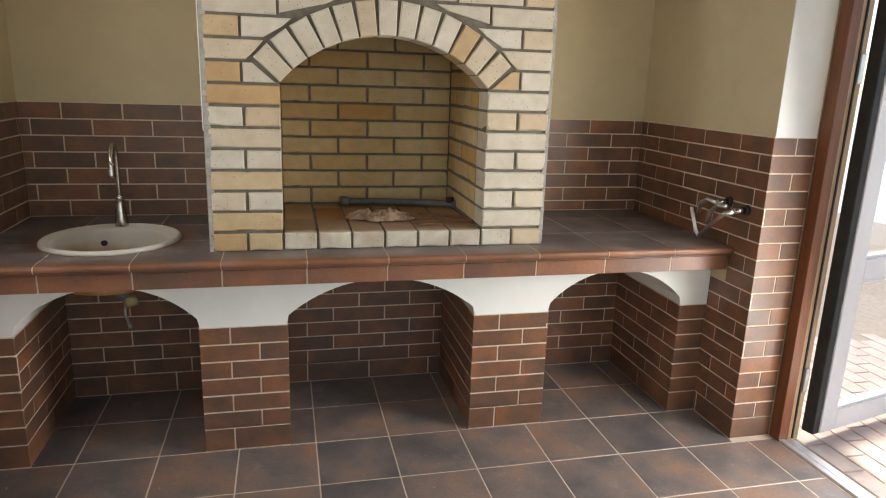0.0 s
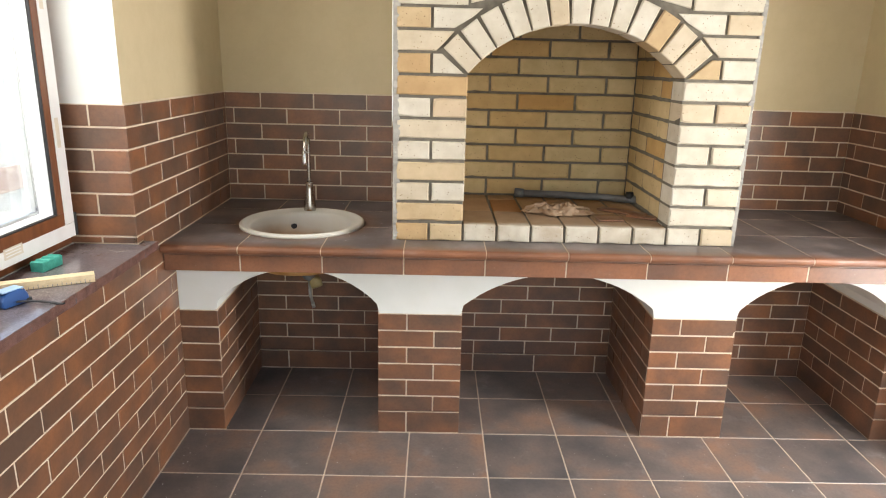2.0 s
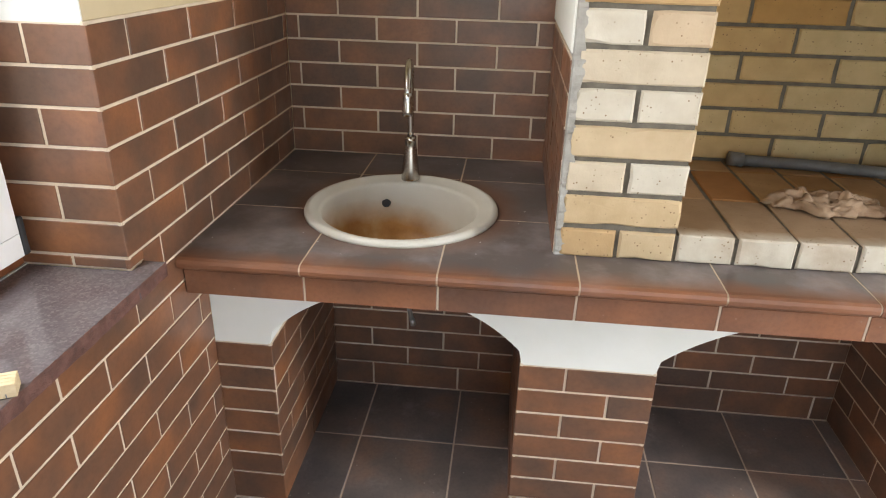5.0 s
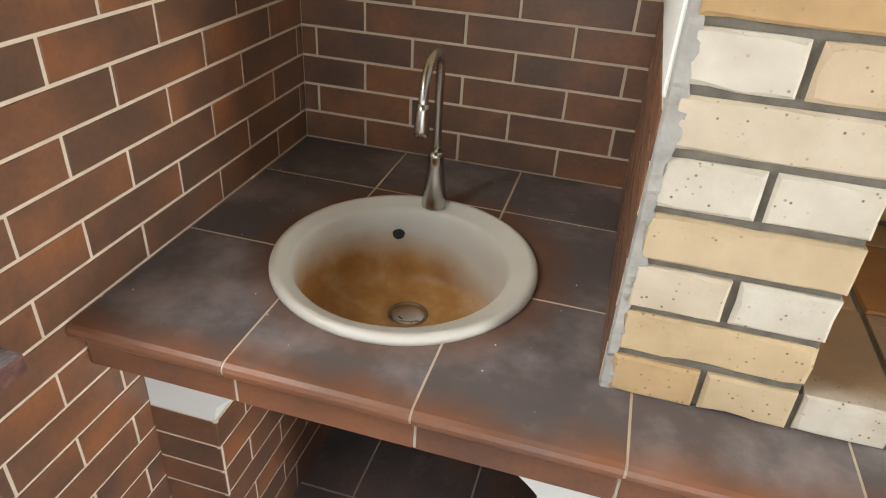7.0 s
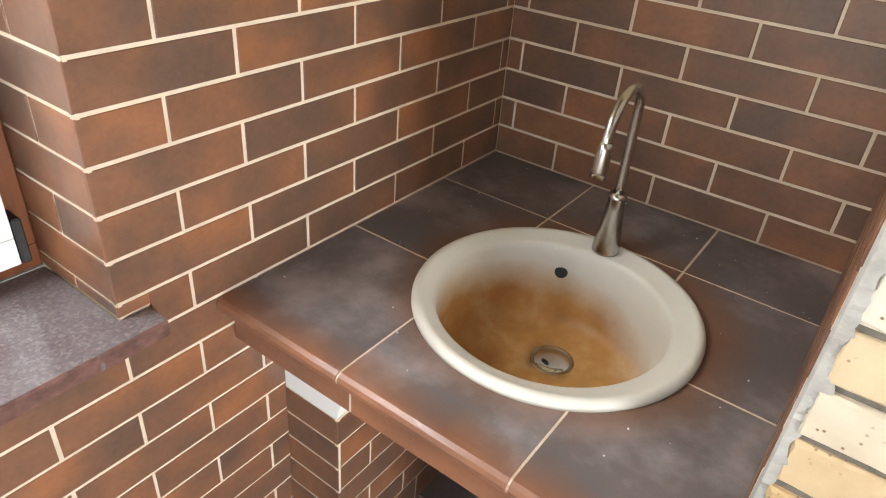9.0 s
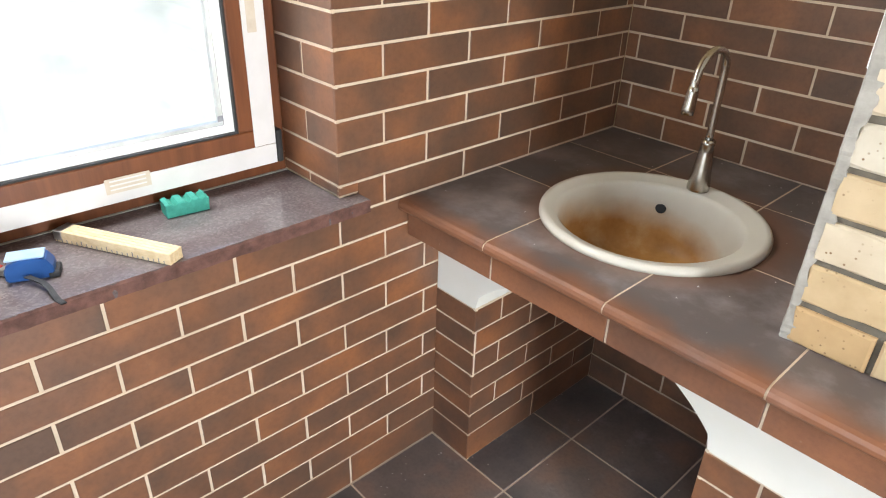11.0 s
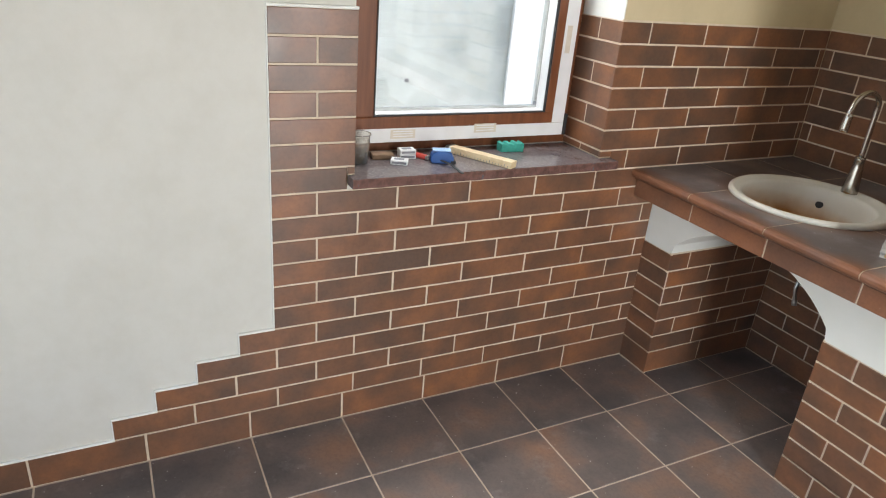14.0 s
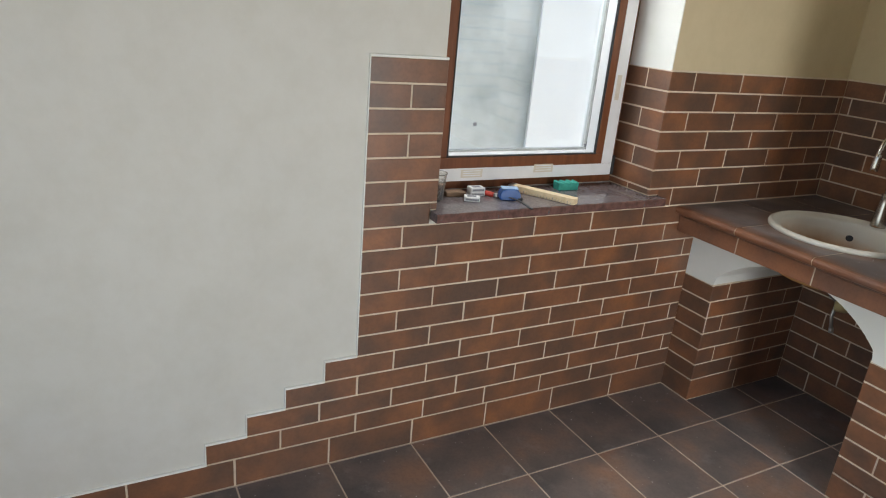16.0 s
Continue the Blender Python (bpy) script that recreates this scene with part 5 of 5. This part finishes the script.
part("rebate", boxes((3.120, 3.178, DOOR0 - 0.050, DOOR0 - 0.003, 0.001, DOOR_TOP), bevel=0.002), M_OAK, door_frame, "light brown rebate of the jamb")
part("jamb", boxes((3.074, 3.196, DOOR1 + 0.003, DOOR1 + 0.052, 0.001, DOOR_TOP), bevel=0.002), M_FRAME, door_frame)
part("head", boxes((3.074, 3.196, DOOR1 + 0.052, DOOR0 - 0.052, DOOR_TOP - 0.052, DOOR_TOP), bevel=0.002), M_FRAME, door_frame)
part("weather_strip", boxes((3.144, 3.150, DOOR0 - 0.056, DOOR0 - 0.050, 0.001, DOOR_TOP - 0.06)), M_RUBBER, door_frame)
for z in (0.22, 1.48):
    part("keeper", boxes((3.152, 3.176, DOOR0 - 0.060, DOOR0 - 0.050, z, z + 0.11), bevel=0.003), M_STEEL, door_frame, "steel lock keeper")
part("threshold", boxes((3.078, 3.105, DOOR1 + 0.052, DOOR0 - 0.052, -0.004, 0.012), (3.112, 3.150, DOOR1 + 0.052, DOOR0 - 0.052, -0.004, 0.008), bevel=0.002), M_ALU, door_frame)

leaf = thing("door_leaf", (3.21, -0.10, 0), "white glazed garden door leaf standing open outwards", "door")
LX0, LX1, LY0, LY1 = 3.270, 4.07, -0.135, -0.075
bm = bmesh.new()
for b in ((LX0, LX0 + 0.095, LY0, LY1, 0.02, 2.06), (LX1 - 0.095, LX1, LY0, LY1, 0.02, 2.06), (LX0 + 0.095, LX1 - 0.095, LY0, LY1, 0.02, 0.115),
          (LX0 + 0.095, LX1 - 0.095, LY0, LY1, 0.70, 0.79), (LX0 + 0.095, LX1 - 0.095, LY0, LY1, 1.965, 2.06)):
    box(bm, *b, bevel=0.003)
part("leaf_frame", bm, M_PVC, leaf)
part("leaf_edge", boxes((LX0 - 0.040, LX0 - 0.0005, LY0 + 0.006, LY1, 0.02, 2.06), bevel=0.003), M_RUBBER, leaf, "black gasket edge of the leaf")
for z0, z1 in ((0.115, 0.70), (0.79, 1.965)):
    p = part("pane", boxes((LX0 + 0.096, LX1 - 0.096, -0.109, -0.101, z0 + 0.001, z1 - 0.001)), M_GLASS, leaf)
    p.visible_shadow = False
    for b in ((LX0 + 0.096, LX1 - 0.096, LY0 + 0.003, LY0 + 0.018, z0 + 0.001, z0 + 0.016), (LX0 + 0.096, LX1 - 0.096, LY0 + 0.003, LY0 + 0.018, z1 - 0.016, z1 - 0.001)):
        part("bead", boxes(b, bevel=0.003), M_PVC, leaf)

leaf.rotation_euler = (0, 0, radians(13))
for ob in (door_frame, leaf, valve):
    ob.location.x += 0.03

# ---- outside ----
# Ground out of view, coloured pale to reflect light into the openings.
bm = boxes((-300, 300, -300, 300, -0.42, -0.13))
tagged(part("ground", bm, M_GROUND), "unseen ground around the house, made pale to bounce light", "ground", kind="structure")
pavement = tagged(part("pavement", boxes((3.235, 8.0, -5.0, 5.0, -0.13, -0.034)), M_SAND), "sand bed under pinkish block paving", "pavement", kind="structure")
for i in range(26):
    for j in range(11):
        x, y = 3.245 + 0.105 * i, -1.35 + 0.205 * j + (0.10 if i % 2 else 0)
        m = Matrix.Translation((x, y, -0.028)) @ Matrix(((1, 0, 0, 0), (0, 0, 1, 0), (0, -1, 0, 0), (0, 0, 0, 1)))
        lay(pavement, "paver", m, 0.098, 0.006, 0.198, 0.003, M_PAVER, 0.001, 0.2)
neighbour = thing("neighbour_house", (-2.0, 0, -0.13), "neighbouring house with bare concrete and white rendered wall", "house")
part("concrete_wall", boxes((-2.4, -1.90, -1.3, 0.69, -0.13, 1.60)), M_CONCRETE, neighbour, "stained grey concrete wall")
part("concrete_wall", boxes((-2.4, -1.90, 1.76, 6.0, -0.13, 1.60)), M_CONCRETE, neighbour, "stained grey concrete wall")
part("wall_band", boxes((-1.90, -1.885, 1.761, 6.0, 0.55, 0.72), bevel=0.004), M_PAVER, neighbour, "weathered pinkish band on the wall")
part("rendered_wall", boxes((-2.4, -1.88, 0.69, 1.76, -0.13, 1.61)), M_RENDER, neighbour, "bright white rendered wall")


# ---- loose mortar crumbs ----
def crumbs(name, z, spots, label):
    """Small broken grains of mortar and grout lying about."""
    bm = bmesh.new()
    for x, y in spots:
        r = RNG.uniform(0.0008, 0.0022)
        low = [bm.verts.new((x + r * RNG.uniform(0.7, 1.3) * math.cos(a), y + r * RNG.uniform(0.7, 1.3) * math.sin(a), z)) for a in (0.3, 1.6, 2.9, 4.6)]
        top = bm.verts.new((x + RNG.uniform(-0.4, 0.4) * r, y, z + r * RNG.uniform(0.7, 1.3)))
        for i in range(4):
            bm.faces.new((low[i], low[(i + 1) % 4], top))
    bmesh.ops.recalc_face_normals(bm, faces=bm.faces)
    return tagged(part(name, bm, M_PAPER), label, "mortar crumbs", kind="stuff")


SPOTS = [(RNG.uniform(0.03, 0.80), RNG.uniform(0.14, 0.92)) for i in range(60)]
crumbs("counter_crumbs", COUNTER + 0.0003, [p for p in SPOTS if math.dist(p, SINK_C) > 0.27], "tiny white mortar crumbs scattered on the counter tiles")
crumbs("floor_crumbs", 0.0005, [(RNG.uniform(0.02, 2.7), RNG.uniform(-1.9, 0.18)) for i in range(90)] + [(RNG.uniform(0.005, 0.12), RNG.uniform(-1.9, 0.18)) for i in range(40)], "tiny white mortar crumbs scattered on the floor tiles")
